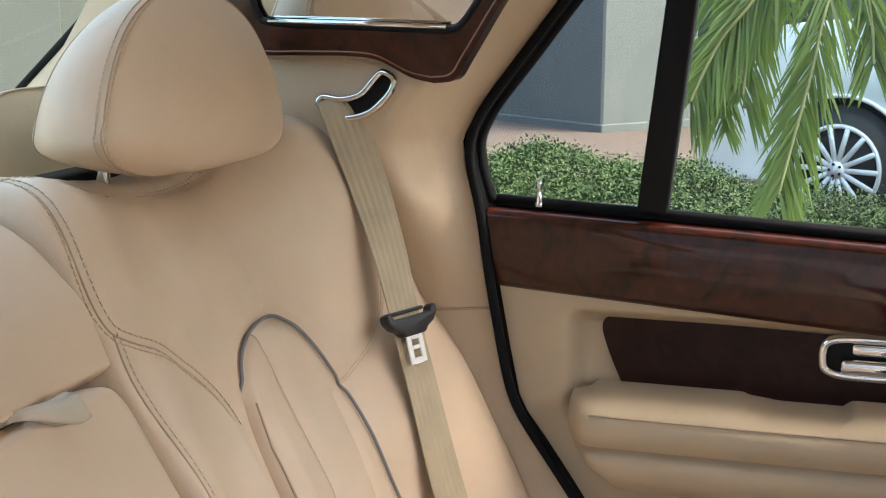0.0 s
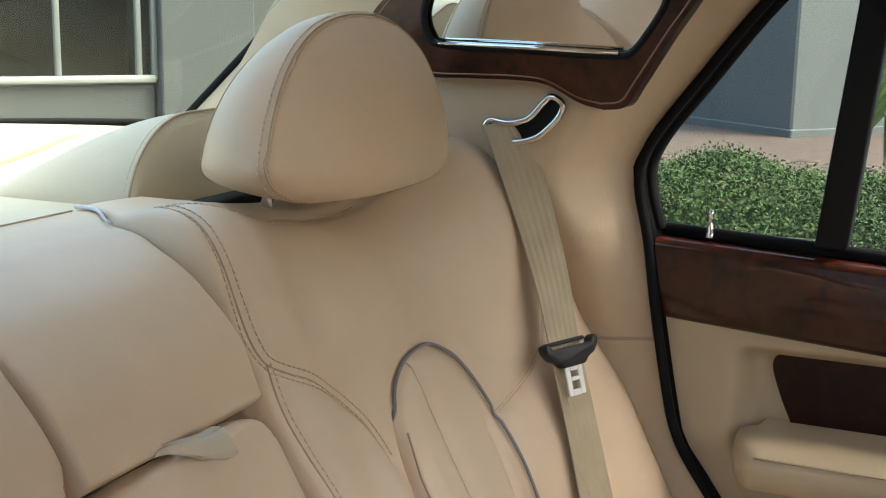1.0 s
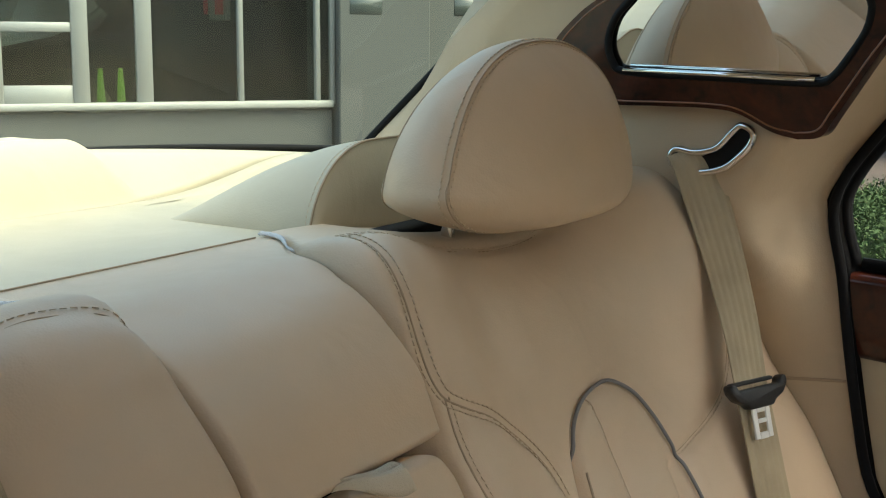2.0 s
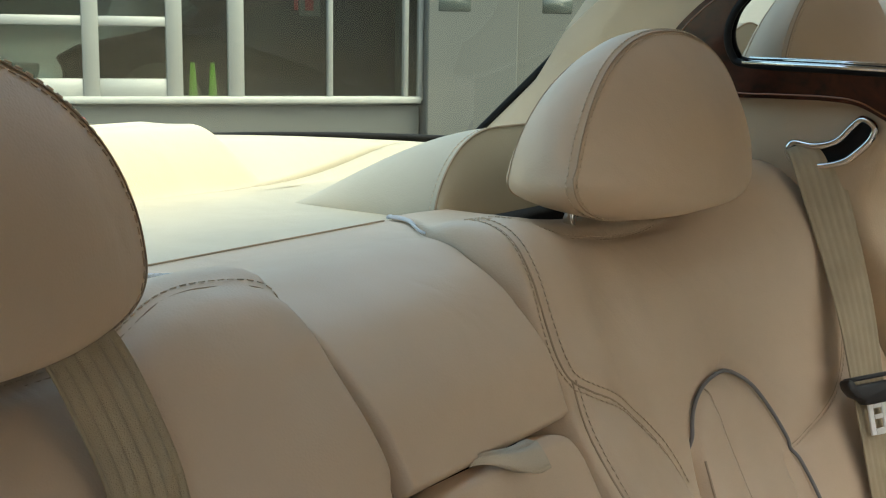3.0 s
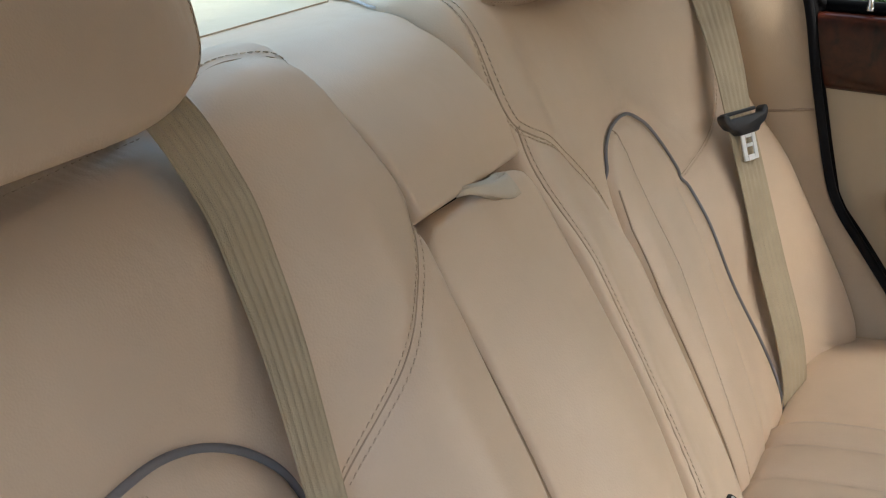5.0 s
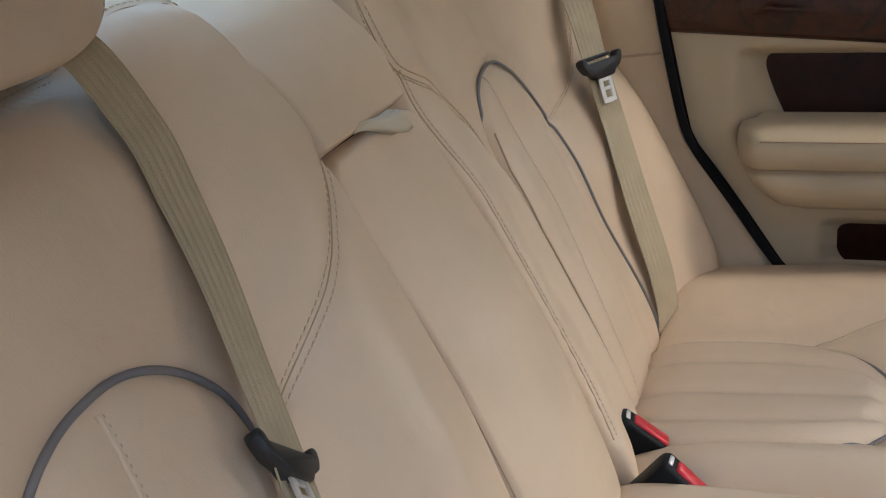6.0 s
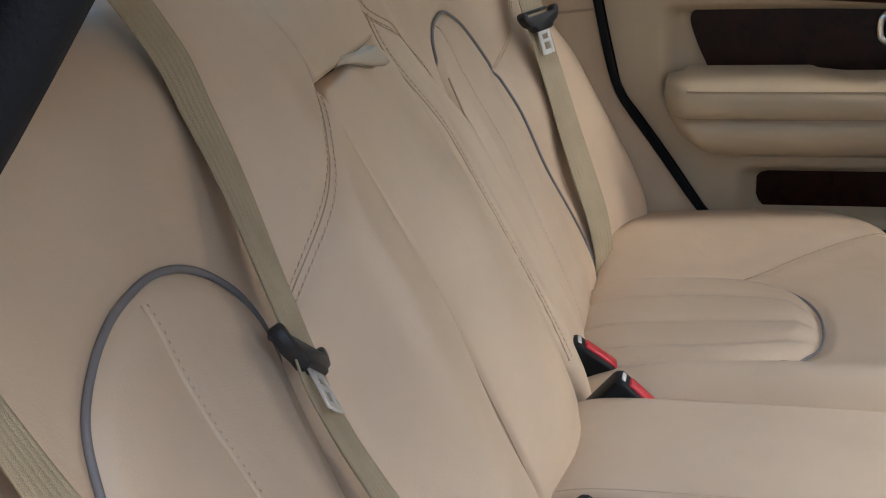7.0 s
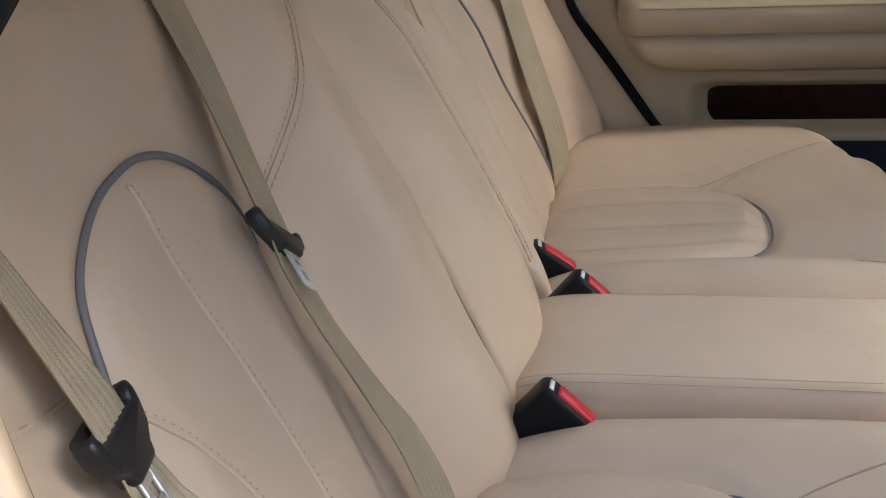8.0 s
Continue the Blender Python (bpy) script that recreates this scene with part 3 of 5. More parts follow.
loop_ob = mesh_object("pull_loop", verts, faces, LOOPTAPE, armrest, "webbing pull loop")
loop_ob.modifiers.new("thick", "SOLIDIFY").thickness = 0.0014


# ---------------------------------------------------------------- seat cushion
CF = -0.442    # front of the cushion
COVC, COVA, COVD = 0.325, 0.128, 0.272


def cushion_wide(u):
    return COVA + (0.018 if u > COVC else 0.0)


def cushion_oval(u, d):
    """Negative inside the cushion's insert; d runs forward from the crevice."""
    return arch_edge(u - COVC, d, cushion_wide(u), COVD, 4.5)


def cushion_half(d, outer=False):
    return cushion_wide(1.0 if outer else 0.0) * max(0.0, 1 - (max(d, 0) / COVD) ** 4.5) ** 0.42


def cushion_height(u, d):
    h = 0.628 + 0.012 * smooth01(d / 0.30)
    h += (0.020 + 0.016 * smooth01(d / 0.12)) * bump1(u, 0.158, 0.060)
    h += 0.024 * bump1(u, 0.62, 0.09)
    h -= 0.036 * math.exp(-(u - 0.094) / 0.015) if u > 0.094 else 0.036
    h -= 0.032 * math.exp(-(d + 0.01) / 0.022)
    if u > 0.69:
        h -= 8.0 * (u - 0.69) ** 2
    e = cushion_oval(u, d)
    if e < 0:
        h += 0.016 * min(1.0, -e / 0.035) ** 0.7
        a = cushion_half(d, u > COVC)
        for f in (-0.52, 0.0, 0.52):
            h -= 0.008 * math.exp(-abs(u - COVC - f * a) / 0.009) * min(1, a / 0.06)
    h -= 0.006 * math.exp(-(e / 0.007) ** 2)
    g = WING - (u, d)
    h -= 0.004 * math.exp(-float((g * g).sum(1).min()) / 0.010 ** 2)
    # rounded outer front corner
    ex = max(0.0, math.hypot(max(0.0, u - 0.46) / 0.24, max(0.0, d - 0.20) / 0.20) - 0.9) * 0.20
    h -= min(0.16, 22 * ex * ex) * smooth01((d - 0.20) / 0.10)
    return h


WING_LINE = spline([(0.462, 0.172, 0), (0.485, 0.205, 0), (0.520, 0.245, 0), (0.558, 0.300, 0), (0.586, 0.352, 0), (0.600, 0.39, 0)], 10)
WING_IN = spline([(0.238, 0.238, 0), (0.221, 0.258, 0), (0.204, 0.290, 0), (0.185, 0.335, 0), (0.16, 0.40, 0)], 10)
WING = np.array([(p.x, p.y) for p in WING_LINE + WING_IN])


def cushion_point(side, u, d, lift=0.0):
    """d beyond the front edge rolls over and down."""
    r = 0.055
    flat = -CF - r
    if d <= flat:
        return Vector((side * u, 0.045 - d * 1.0, cushion_height(u, d) + lift))
    a = min((d - flat) / r, math.pi / 2)
    drop = max(0.0, d - flat - r * math.pi / 2)
    base = cushion_height(u, flat)
    return Vector((side * u, 0.045 - flat - (r + lift) * math.sin(a), base - r + (r + lift) * math.cos(a) - drop))


CUS = span(0.094, 0.138, 12) + span(0.143, 0.70, 100) + span(0.706, 0.735, 5)
CDS = span(0.0, 0.400, 80) + span(0.407, 0.65, 26)
for side in (1, -1):
    verts, faces = grid(lambda u, v: cushion_point(side, u, v), CUS, CDS)
    w = len(CUS)
    ins, outs = [], []
    for j in range(len(CDS) - 1):
        for i in range(w - 1):
            q = (j * w + i, j * w + i + 1, (j + 1) * w + i + 1, (j + 1) * w + i)
            if side > 0:
                q = q[::-1]
            um, vm = (CUS[i] + CUS[i + 1]) / 2, (CDS[j] + CDS[j + 1]) / 2
            (ins if cushion_oval(um, vm) < 0 and vm < COVD else outs).append(q)
    cush = mesh_object("seat_cushion", verts, outs, LEATHER, bench)
    share_normals([cush, mesh_object("fluted_insert", verts, ins, LEATHER, cush)], verts, ins + outs)
    pts = []
    for k in span(0.0, 1.0, 80):
        d = min(COVD, COVD * abs(math.sin(math.pi * k)) ** 0.72)
        pts.append((COVC + (-cushion_half(d) if k < 0.5 else cushion_half(d, True)), d))
    tube("piping", [cushion_point(side, u, d, 0.0042 - 0.010 * (smooth01((0.225 - d) / 0.03) if u < COVC else smooth01((0.16 - d) / 0.04))) for u, d in pts], 0.0017, PIPING, cush, "grey leather piping")
    for line in (WING_LINE, WING_IN):
        tube("seam", [cushion_point(side, p.x, p.y, 0.0003) for p in line], 0.0009, SEAM_SHADE, cush)


def centre_cushion(x, d):
    edge = max(0.0, abs(x) - 0.082) / 0.015
    z = 0.671 + 0.004 * bump1(x, 0, 0.06) - 0.045 * edge ** 2.4 - 0.05 * math.exp(-(d + 0.01) / 0.022)
    r, flat = 0.05, 0.43
    if d <= flat:
        return Vector((x, 0.045 - d, z))
    a = min((d - flat) / r, math.pi / 2)
    drop = max(0.0, d - flat - r * math.pi / 2)
    return Vector((x, 0.045 - flat - r * math.sin(a), z - r + r * math.cos(a) - drop))


v, f = grid(centre_cushion, span(-0.097, 0.097, 41), span(0, 0.43, 62) + span(0.437, 0.66, 24))
mid_cush = mesh_object("centre_cushion", v, [q[::-1] for q in f], LEATHER, bench)
for off in (-0.079, -0.087, 0.087):
    tube("seam", [centre_cushion(off, d) + Vector((0, 0, 0.0002)) for d in span(0.03, 0.5, 50)], 0.0006, THREAD, mid_cush)


# ---------------------------------------------------------------- headrests
def headrest(side):
    hr = thing("headrest", "padded cream leather headrest on chrome posts", "headrest", "rear headrests")
    cx, cz, wd, up, dn = (0.383 if side > 0 else 0.388), 1.172, (0.173 if side > 0 else 0.165), 0.116, (0.046 if side > 0 else 0.042)
    tilt = radians(3.5 if side > 0 else 8)

    def outline(g, k=1.0):
        """Wide, nearly straight foot with tight corners under a rounded crown."""
        c, s = math.cos(g), math.sin(g)
        x = wd * math.copysign(abs(c) ** ((0.95 if side > 0 else 0.84) if s > 0 else (0.64 if side > 0 else 0.44)), c)
        z = up * abs(s) ** 0.96 if s > 0 else -dn * abs(s) ** 0.85
        return x * k, z * k

    def place(x, d, z):
        """d: depth behind the face's edge, less towards the top; the face swells forward and sags a little."""
        if d > 0:
            d *= 0.92 - 0.42 * max(-0.3, min(1.0, z / up))
            if z < 0:
                z *= 1 - (6.0 if side < 0 else 3.0) * d
        else:
            z += 0.35 * d
        if side > 0 and x < 0 < z:
            x += 0.012 * smooth01(-x / 0.09) * math.sin(math.pi * min(1.0, 0.1 + 0.9 * z / up)) * (1 - smooth01(d / 0.03))
        yy, zz = d * math.cos(tilt) + z * math.sin(tilt), -d * math.sin(tilt) * 0.6 + z * math.cos(tilt)
        return Vector((side * cx + x, 0.266 + yy, cz + zz))

    n = 72
    face = [(r, (-0.053 if side > 0 else -0.046) * (1 - r ** 2.4)) for r in (0.001, 0.15, 0.3, 0.45, 0.6, 0.72, 0.82, 0.90, 0.95, 0.98, 1.0)]
    band = [(1.0, 0.0), (1.015, 0.006), (1.022, 0.016), (1.02, 0.03), (1.0, 0.048), (0.96, 0.064), (0.91, 0.076), (0.84, 0.086)]
    rear = [(0.84, 0.086), (0.72, 0.094), (0.55, 0.100), (0.3, 0.104), (0.001, 0.105)]
    for nm, rows in (("face_panel", face), ("gusset", band), ("rear_panel", rear)):
        verts, faces = [], []
        for k, d in rows:
            for i in range(n):
                x, z = outline(2 * math.pi * i / n, k)
                verts.append(place(x, d, z))
        for j in range(len(rows) - 1):
            for i in range(n):
                m = (i + 1) % n
                faces.append((j * n + i, j * n + m, (j + 1) * n + m, (j + 1) * n + i))
        mesh_object(nm, verts, faces, LEATHER, hr)
    for k, d, r in ((1.002, -0.0005, 0.0006), (0.915, 0.0755, 0.0006)):
        tube("seam", [place(*[outline(2 * math.pi * i / 96, k)[0], d, outline(2 * math.pi * i / 96, k)[1]]) for i in range(96)], r, SEAM_SHADE, hr, closed=True)
    for k, d in ((1.02, 0.006), (0.985, -0.0015)):
        dashes("stitching", [place(outline(2 * math.pi * i / 160, k)[0], d - 0.0006, outline(2 * math.pi * i / 160, k)[1]) for i in range(161)], THREAD, hr, 0.0040, 0.0022, 0.00060)
    for px in (-0.09, 0.09):
        part("post", cylinder(0.006, 0.10, 16, at=(side * cx + px, 0.315, 1.13)), CHROME, hr, "chrome headrest post")
    return hr


headrest(1)
headrest(-1)


# ---------------------------------------------------------------- belts
def ribbon(name, stations, width, mat, parent, label="", ribs=6, depth=0.0011):
    """Webbing strip through stations of (point, across-vector); across is normalised."""
    pts = spline([s[0] for s in stations], 14)
    acs = spline([Vector(s[1]).normalized() for s in stations], 14)
    cols = ribs * 4 + 1
    verts, faces = [], []
    for i, (p, a) in enumerate(zip(pts, acs)):
        t = (pts[min(i + 1, len(pts) - 1)] - pts[max(i - 1, 0)]).normalized()
        a = (a - t * a.dot(t)).normalized()
        nrm = t.cross(a)
        for k in range(cols):
            w = k / (cols - 1) - 0.5
            rib = depth * math.cos(w * ribs * 2 * math.pi)
            verts.append(p + a * (w * width) + nrm * rib)
    for i in range(len(pts) - 1):
        for k in range(cols - 1):
            faces.append((i * cols + k, i * cols + k + 1, (i + 1) * cols + k + 1, (i + 1) * cols + k))
    ob = mesh_object(name, verts, faces, mat, parent, label)
    ob.modifiers.new("thick", "SOLIDIFY").thickness = 0.0013
    return ob


def tongue(parent, at, down, across, size=1.15, tall=1.0):
    """Plastic grip with a slotted steel latch plate below it."""
    x = Vector(across).normalized()
    z = -Vector(down)
    z = (z - x * z.dot(x)).normalized()
    y = z.cross(x)
    x, y, z = x * size, y * size, z * size * tall
    m = Matrix((( x.x, y.x, z.x, at[0]), (x.y, y.y, z.y, at[1]), (x.z, y.z, z.z, at[2]), (0, 0, 0, 1)))
    bm = prism([(-0.034, 0.013), (-0.037, 0.008), (-0.035, 0.001), (-0.029, -0.008), (-0.019, -0.013), (-0.015, -0.019), (0.015, -0.019), (0.019, -0.013), (0.029, -0.008), (0.035, 0.001), (0.037, 0.008), (0.034, 0.013), (0.028, 0.010), (0.026, 0.004), (-0.026, 0.004), (-0.028, 0.010)], "y", -0.006, 0.006, 0.0028)
    bm.transform(m)
    grip = part("grip", bm, TONGUEGREY, parent, "charcoal plastic belt tongue grip", angle=40)
    bm = rounded_box((0.056, 0.006, 0.005), 0.0022, 2, at=(0, 0.0062, 0.010))
    bm.transform(m)
    part("slot_bar", bm, TONGUEGREY, grip, angle=40)
    bm = bmesh.new()
    # plate made of rails and bars, so that both slots go through
    def bar(x0, x1, z0, z1):
        b = rounded_box((x1 - x0, 0.0022, z1 - z0), 0.0006, 1, at=((x0 + x1) / 2, -0.001, (z0 + z1) / 2))
        me = bpy.data.meshes.new("tmp")
        b.to_mesh(me)
        b.free()
        bm.from_mesh(me)
        bpy.data.meshes.remove(me)
    for a, b in ((-0.0115, -0.0055), (0.0055, 0.0115)):
        bar(a, b, -0.053, -0.016)
    for a, b in ((-0.024, -0.016), (-0.036, -0.031), (-0.0535, -0.046)):
        bar(-0.0055, 0.0055, a, b)
    bm.transform(m)
    part("latch_plate", bm, STEEL, grip, "slotted steel latch plate", angle=40)
    return grip


far_belt = thing("seat_belt", "beige webbing seat belt hanging from the quarter trim", "seat belt", "rear seat belts")
ribbon("webbing", [(Vector((0.618, 0.222, 1.176)), (0.42, -0.88, 0.12)), (Vector((0.612, 0.212, 1.163)), (0.45, -0.86, 0.12)), (Vector((0.608, 0.197, 1.128)), (0.55, -0.80, 0.1)), (Vector((0.598, 0.169, 1.060)), (0.75, -0.62, 0.05)), (Vector((0.588, 0.148, 1.004)), (0.85, -0.5, 0)), (Vector((0.578, 0.131, 0.948)), (0.92, -0.4, 0)), (Vector((0.566, 0.106, 0.870)), (0.92, -0.4, 0)), (Vector((0.555, 0.080, 0.785)), (0.9, -0.45, 0)), (Vector((0.546, 0.050, 0.690)), (0.9, -0.45, 0)), (Vector((0.541, 0.040, 0.630)), (1, -0.4, 0)), (Vector((0.538, 0.046, 0.59)), (1, -0.4, 0))], 0.047, WEBBING, far_belt, depth=0.0005)
tongue(far_belt, (0.571, 0.122, 0.944), (-0.03, -0.3, -1), (0.92, -0.4, 0), 1.12, 0.80)

mid_belt = thing("seat_belt", "beige webbing seat belt lying over the backrest", "seat belt", "rear seat belts")


def over_back(x, s, lift):
    y, z, ny, nz = section(s)
    return Vector((x, y + ny * lift, z + nz * lift))


ribbon("webbing", [(over_back(-0.287, 0.67, 0.014), (1, 0, 0)), (over_back(-0.282, 0.61, 0.026), (1, 0, 0)), (over_back(-0.276, 0.56, 0.038), (1, 0, 0)), (over_back(-0.268, 0.51, 0.035), (1, 0.02, -0.06)), (over_back(-0.267, 0.46, 0.031), (0.99, 0.03, -0.12)), (over_back(-0.275, 0.41, 0.030), (0.95, 0.04, -0.24)), (over_back(-0.287, 0.355, 0.027), (0.88, 0.02, -0.42)), (over_back(-0.301, 0.302, 0.0255), (0.77, -0.06, -0.61)), (over_back(-0.308, 0.27, 0.0235), (0.76, -0.08, -0.63)), (over_back(-0.312, 0.235, 0.024), (0.77, -0.08, -0.62)), (over_back(-0.312, 0.20, 0.025), (0.80, -0.06, -0.56)), (over_back(-0.311, 0.165, 0.026), (0.86, -0.04, -0.45)), (over_back(-0.309, 0.12, 0.027), (0.95, -0.05, -0.24)), (over_back(-0.310, 0.06, 0.02), (1, -0.06, 0)), (over_back(-0.314, 0.0, 0.002), (1, -0.06, 0))], 0.047, WEBBING, mid_belt)
tongue(mid_belt, (-0.302, 0.1405, 0.899), (-0.0222, -0.0258, -0.0266), (0.772, -0.108, -0.627), 0.98, 0.90)

near_belt = thing("seat_belt", "beige webbing seat belt by the open door", "seat belt", "rear seat belts")
ribbon("webbing", [(Vector((-0.600, 0.258, 1.18)), (0.9, 0.45, -0.12)), (Vector((-0.575, 0.222, 1.09)), (0.90, 0.42, -0.16)), (Vector((-0.5635, 0.192, 1.0154)), (0.90, 0.40, -0.18)), (Vector((-0.560, 0.1803, 0.9861)), (0.91, 0.37, -0.18)), (Vector((-0.5555, 0.1636, 0.9462)), (0.94, 0.30, -0.18)), (Vector((-0.5508, 0.1512, 0.9150)), (0.965, 0.226, -0.13)), (Vector((-0.5513, 0.1444, 0.8989)), (0.965, 0.226, -0.13)), (Vector((-0.5517, 0.1375, 0.8808)), (0.965, 0.226, -0.13)), (Vector((-0.548, 0.127, 0.852)), (0.98, 0.12, 0)), (Vector((-0.54, 0.110, 0.81)), (1, 0.0, 0.05)), (Vector((-0.52, 0.055, 0.64)), (1, 0, 0))], 0.047, WEBBING, near_belt)
tongue(near_belt, (-0.5513, 0.1444, 0.8989), (-0.022, -0.427, -0.904), (0.965, 0.226, -0.13), 1.08, 1.15)


def buckle(at, lean, turn, group="belt buckles"):
    b = thing("belt_buckle", "black belt buckle with red release button, standing in the seat crevice", "belt buckle", group)
    m = pose(*at, 0, lean, turn) @ Matrix.Diagonal((1.2, 1.1, 1.15, 1))
    bm = prism([(-0.020, -0.07), (0.024, -0.07), (0.026, 0.026), (0.022, 0.031), (-0.020, 0.031), (-0.024, 0.026)], "y", -0.013, 0.013, 0.004)
    bm.transform(m)
    body = part("housing", bm, BLACK, b, angle=40)
    bm = rounded_box((0.034, 0.015, 0.006), 0.002, 2, at=(0.005, 0, 0.0305))
    bm.transform(m)
    part("release_button", bm, RED, body, "red release button")
    bm = rounded_box((0.004, 0.013, 0.002), 0.0008, 1, at=(-0.0180, 0, 0.0312))
    bm.transform(m)
    part("slot_plate", bm, STEEL, body, "steel slot edge")
    return b


buckle((-0.137, -0.012, 0.652), 44, -90)
buckle((0.098, -0.018, 0.644), 44, -90)
buckle((0.186, 0.032, 0.638), 38, -82)

# ---------------------------------------------------------------- belt slot bezel and mirror panel
def on_trim(y, z, lift=0.0):
    return Vector((pillar_x(y, z) - lift, y, z))


bezel = thing("belt_guide", "chrome belt guide ring set in the quarter trim", "belt guide")
ring = spline([(p[0] - 0.013, p[1] - 0.007, 0) for p in [(0.252, 1.178, 0), (0.246, 1.183, 0), (0.225, 1.181, 0), (0.203, 1.187, 0), (0.188, 1.203, 0), (0.178, 1.211, 0), (0.166, 1.204, 0), (0.168, 1.192, 0), (0.180, 1.178, 0), (0.196, 1.166, 0), (0.222, 1.160, 0), (0.245, 1.164, 0), (0.252, 1.172, 0), (0.252, 1.178, 0)]], 6)[:-1]
tube("ring", [on_trim(p.x, p.y, 0.004) for p in ring], 0.004, CHROME, bezel, closed=True)
bm = bmesh.new()
bm.faces.new([bm.verts.new(on_trim(p.x, p.y, 0.001)) for p in ring])
part("slot_well", bm, BLACK, bezel, "dark belt slot")

panel = thing("mirror_panel", "burr walnut vanity mirror panel on the rear pillar", "vanity mirror")
WOODLINE = spline([(0.104, 1.194, 0), (0.13, 1.200, 0), (0.165, 1.217, 0), (0.20, 1.221, 0), (0.25, 1.221, 0), (0.31, 1.222, 0), (0.355, 1.240, 0), (0.368, 1.275, 0), (0.345, 1.305, 0), (0.30, 1.335, 0), (0.20, 1.375, 0), (0.06, 1.375, 0), (0.0, 1.345, 0), (0.005, 1.315, 0), (0.035, 1.270, 0), (0.068, 1.218, 0), (0.082, 1.198, 0), (0.104, 1.194, 0)], 6)[:-1]
GLASSLINE = spline([(0.076, 1.252, 0), (0.095, 1.249, 0), (0.19, 1.252, 0), (0.28, 1.255, 0), (0.298, 1.264, 0), (0.302, 1.29, 0), (0.285, 1.32, 0), (0.24, 1.345, 0), (0.10, 1.35, 0), (0.045, 1.335, 0), (0.040, 1.305, 0), (0.062, 1.268, 0), (0.076, 1.252, 0)], 6)[:-1]


def panel_x(y, z):
    return 0.611 - 0.17 * (z - 1.2)


def plate(name, outer, lift, depth, mat, parent, label="", hole=None):
    bm = bmesh.new()
    n = len(outer)
    a = [bm.verts.new((panel_x(p.x, p.y) - lift, p.x, p.y)) for p in outer]
    b = [bm.verts.new((panel_x(p.x, p.y) - lift + depth, p.x, p.y)) for p in outer]
    for i in range(n):
        j = (i + 1) % n
        bm.faces.new((a[i], a[j], b[j], b[i]))
    if hole is None:
        bm.faces.new(a)
    else:
        m = len(hole)
        c = [bm.verts.new((panel_x(p.x, p.y) - lift, p.x, p.y)) for p in hole]
        d = [bm.verts.new((panel_x(p.x, p.y) - lift + depth, p.x, p.y)) for p in hole]
        for i in range(m):
            j = (i + 1) % m
            bm.faces.new((c[i], c[j], d[j], d[i]))
        edges = [bm.edges.get((a[i], a[(i + 1) % n])) for i in range(n)] + [bm.edges.get((c[i], c[(i + 1) % m])) for i in range(m)]
        bmesh.ops.triangle_fill(bm, edges=edges, use_beauty=True)
    bmesh.ops.recalc_face_normals(bm, faces=bm.faces)
    return part(name, bm, mat, parent, label, smooth=False)


wood_plate = plate("wood_surround", WOODLINE, 0.012, 0.03, WOOD, panel, "lacquered burr walnut surround", GLASSLINE)
inner = [Vector((0.17 + (p.x - 0.17) * 0.955, 1.285 + (p.y - 1.285) * 0.93, 0)) for p in WOODLINE]
tube("inlay_line", [Vector((panel_x(p.x, p.y) - 0.0125, p.x, p.y)) for p in inner], 0.0009, INLAY, wood_plate, "pale inlay line", closed=True)
plate("mirror_glass", GLASSLINE, 0.004, 0.006, MIRROR, panel, "silvered mirror")
tube("mirror_rim", [Vector((panel_x(p.x, p.y) - 0.010, p.x, p.y)) for p in GLASSLINE], 0.0042, BLACK, panel, "black mirror rim", closed=True)
tube("chrome_strip", [Vector((panel_x(y, z) - 0.014, y, z)) for y, z in ((0.285, 1.2575), (0.19, 1.2555), (0.088, 1.2525))], 0.0026, CHROME, panel, "chrome lower strip")

# ---------------------------------------------------------------- far rear door
door = thing("rear_door", "closed rear door in cream leather and walnut", "car door")
DX = 0.735


def door_skin(y, z):
    """Inner face: scooped round the armrest, flat elsewhere."""
    x = DX
    scoop = smooth01((-0.017 - y) / 0.03) * smooth01((z - 0.79) / 0.02) * smooth01((0.930 - z) / 0.02)
    x += 0.028 * scoop
    low = smooth01((-0.125 - y) / 0.04) * smooth01((0.700 - z) / 0.02) * smooth01((z - 0.615) / 0.02)
    x += 0.03 * low
    return x


zs = span(0.30, 0.955, 132)
v, f = grid(lambda u, z: (door_skin(seal_y(z) - 0.012 - u, z), seal_y(z) - 0.012 - u, z), [0, 0.004] + span(0.01, 0.30, 60) + span(0.31, 0.70, 30), zs)
door_panel = mesh_object("door_panel", v, f, DOORHIDE, door)
pocket = spline([(-0.089, 0.824, 0), (-0.083, 0.840, 0), (-0.073, 0.862, 0), (-0.064, 0.886, 0), (-0.060, 0.902, 0), (-0.063, 0.913, 0), (-0.076, 0.918, 0), (-0.11, 0.918, 0), (-0.25, 0.914, 0)], 6)
part("pocket_inlay", prism([(p.x, p.y) for p in pocket] + [(-0.68, 0.900), (-0.68, 0.80), (-0.10, 0.80)], "x", 0.757, 0.7635), DARKWOOD, door, "dark walnut inlay in the scoop", smooth=False)
low_pocket = spline([(-0.170, 0.628, 0), (-0.160, 0.640, 0), (-0.154, 0.660, 0), (-0.157, 0.675, 0), (-0.170, 0.683, 0), (-0.20, 0.685, 0), (-0.30, 0.685, 0)], 6)
part("lower_pocket", prism([(p.x, p.y) for p in low_pocket] + [(-0.70, 0.683), (-0.70, 0.628)], "x", 0.7615, 0.766), DARKWOOD, door, "dark walnut pocket strip", smooth=False)


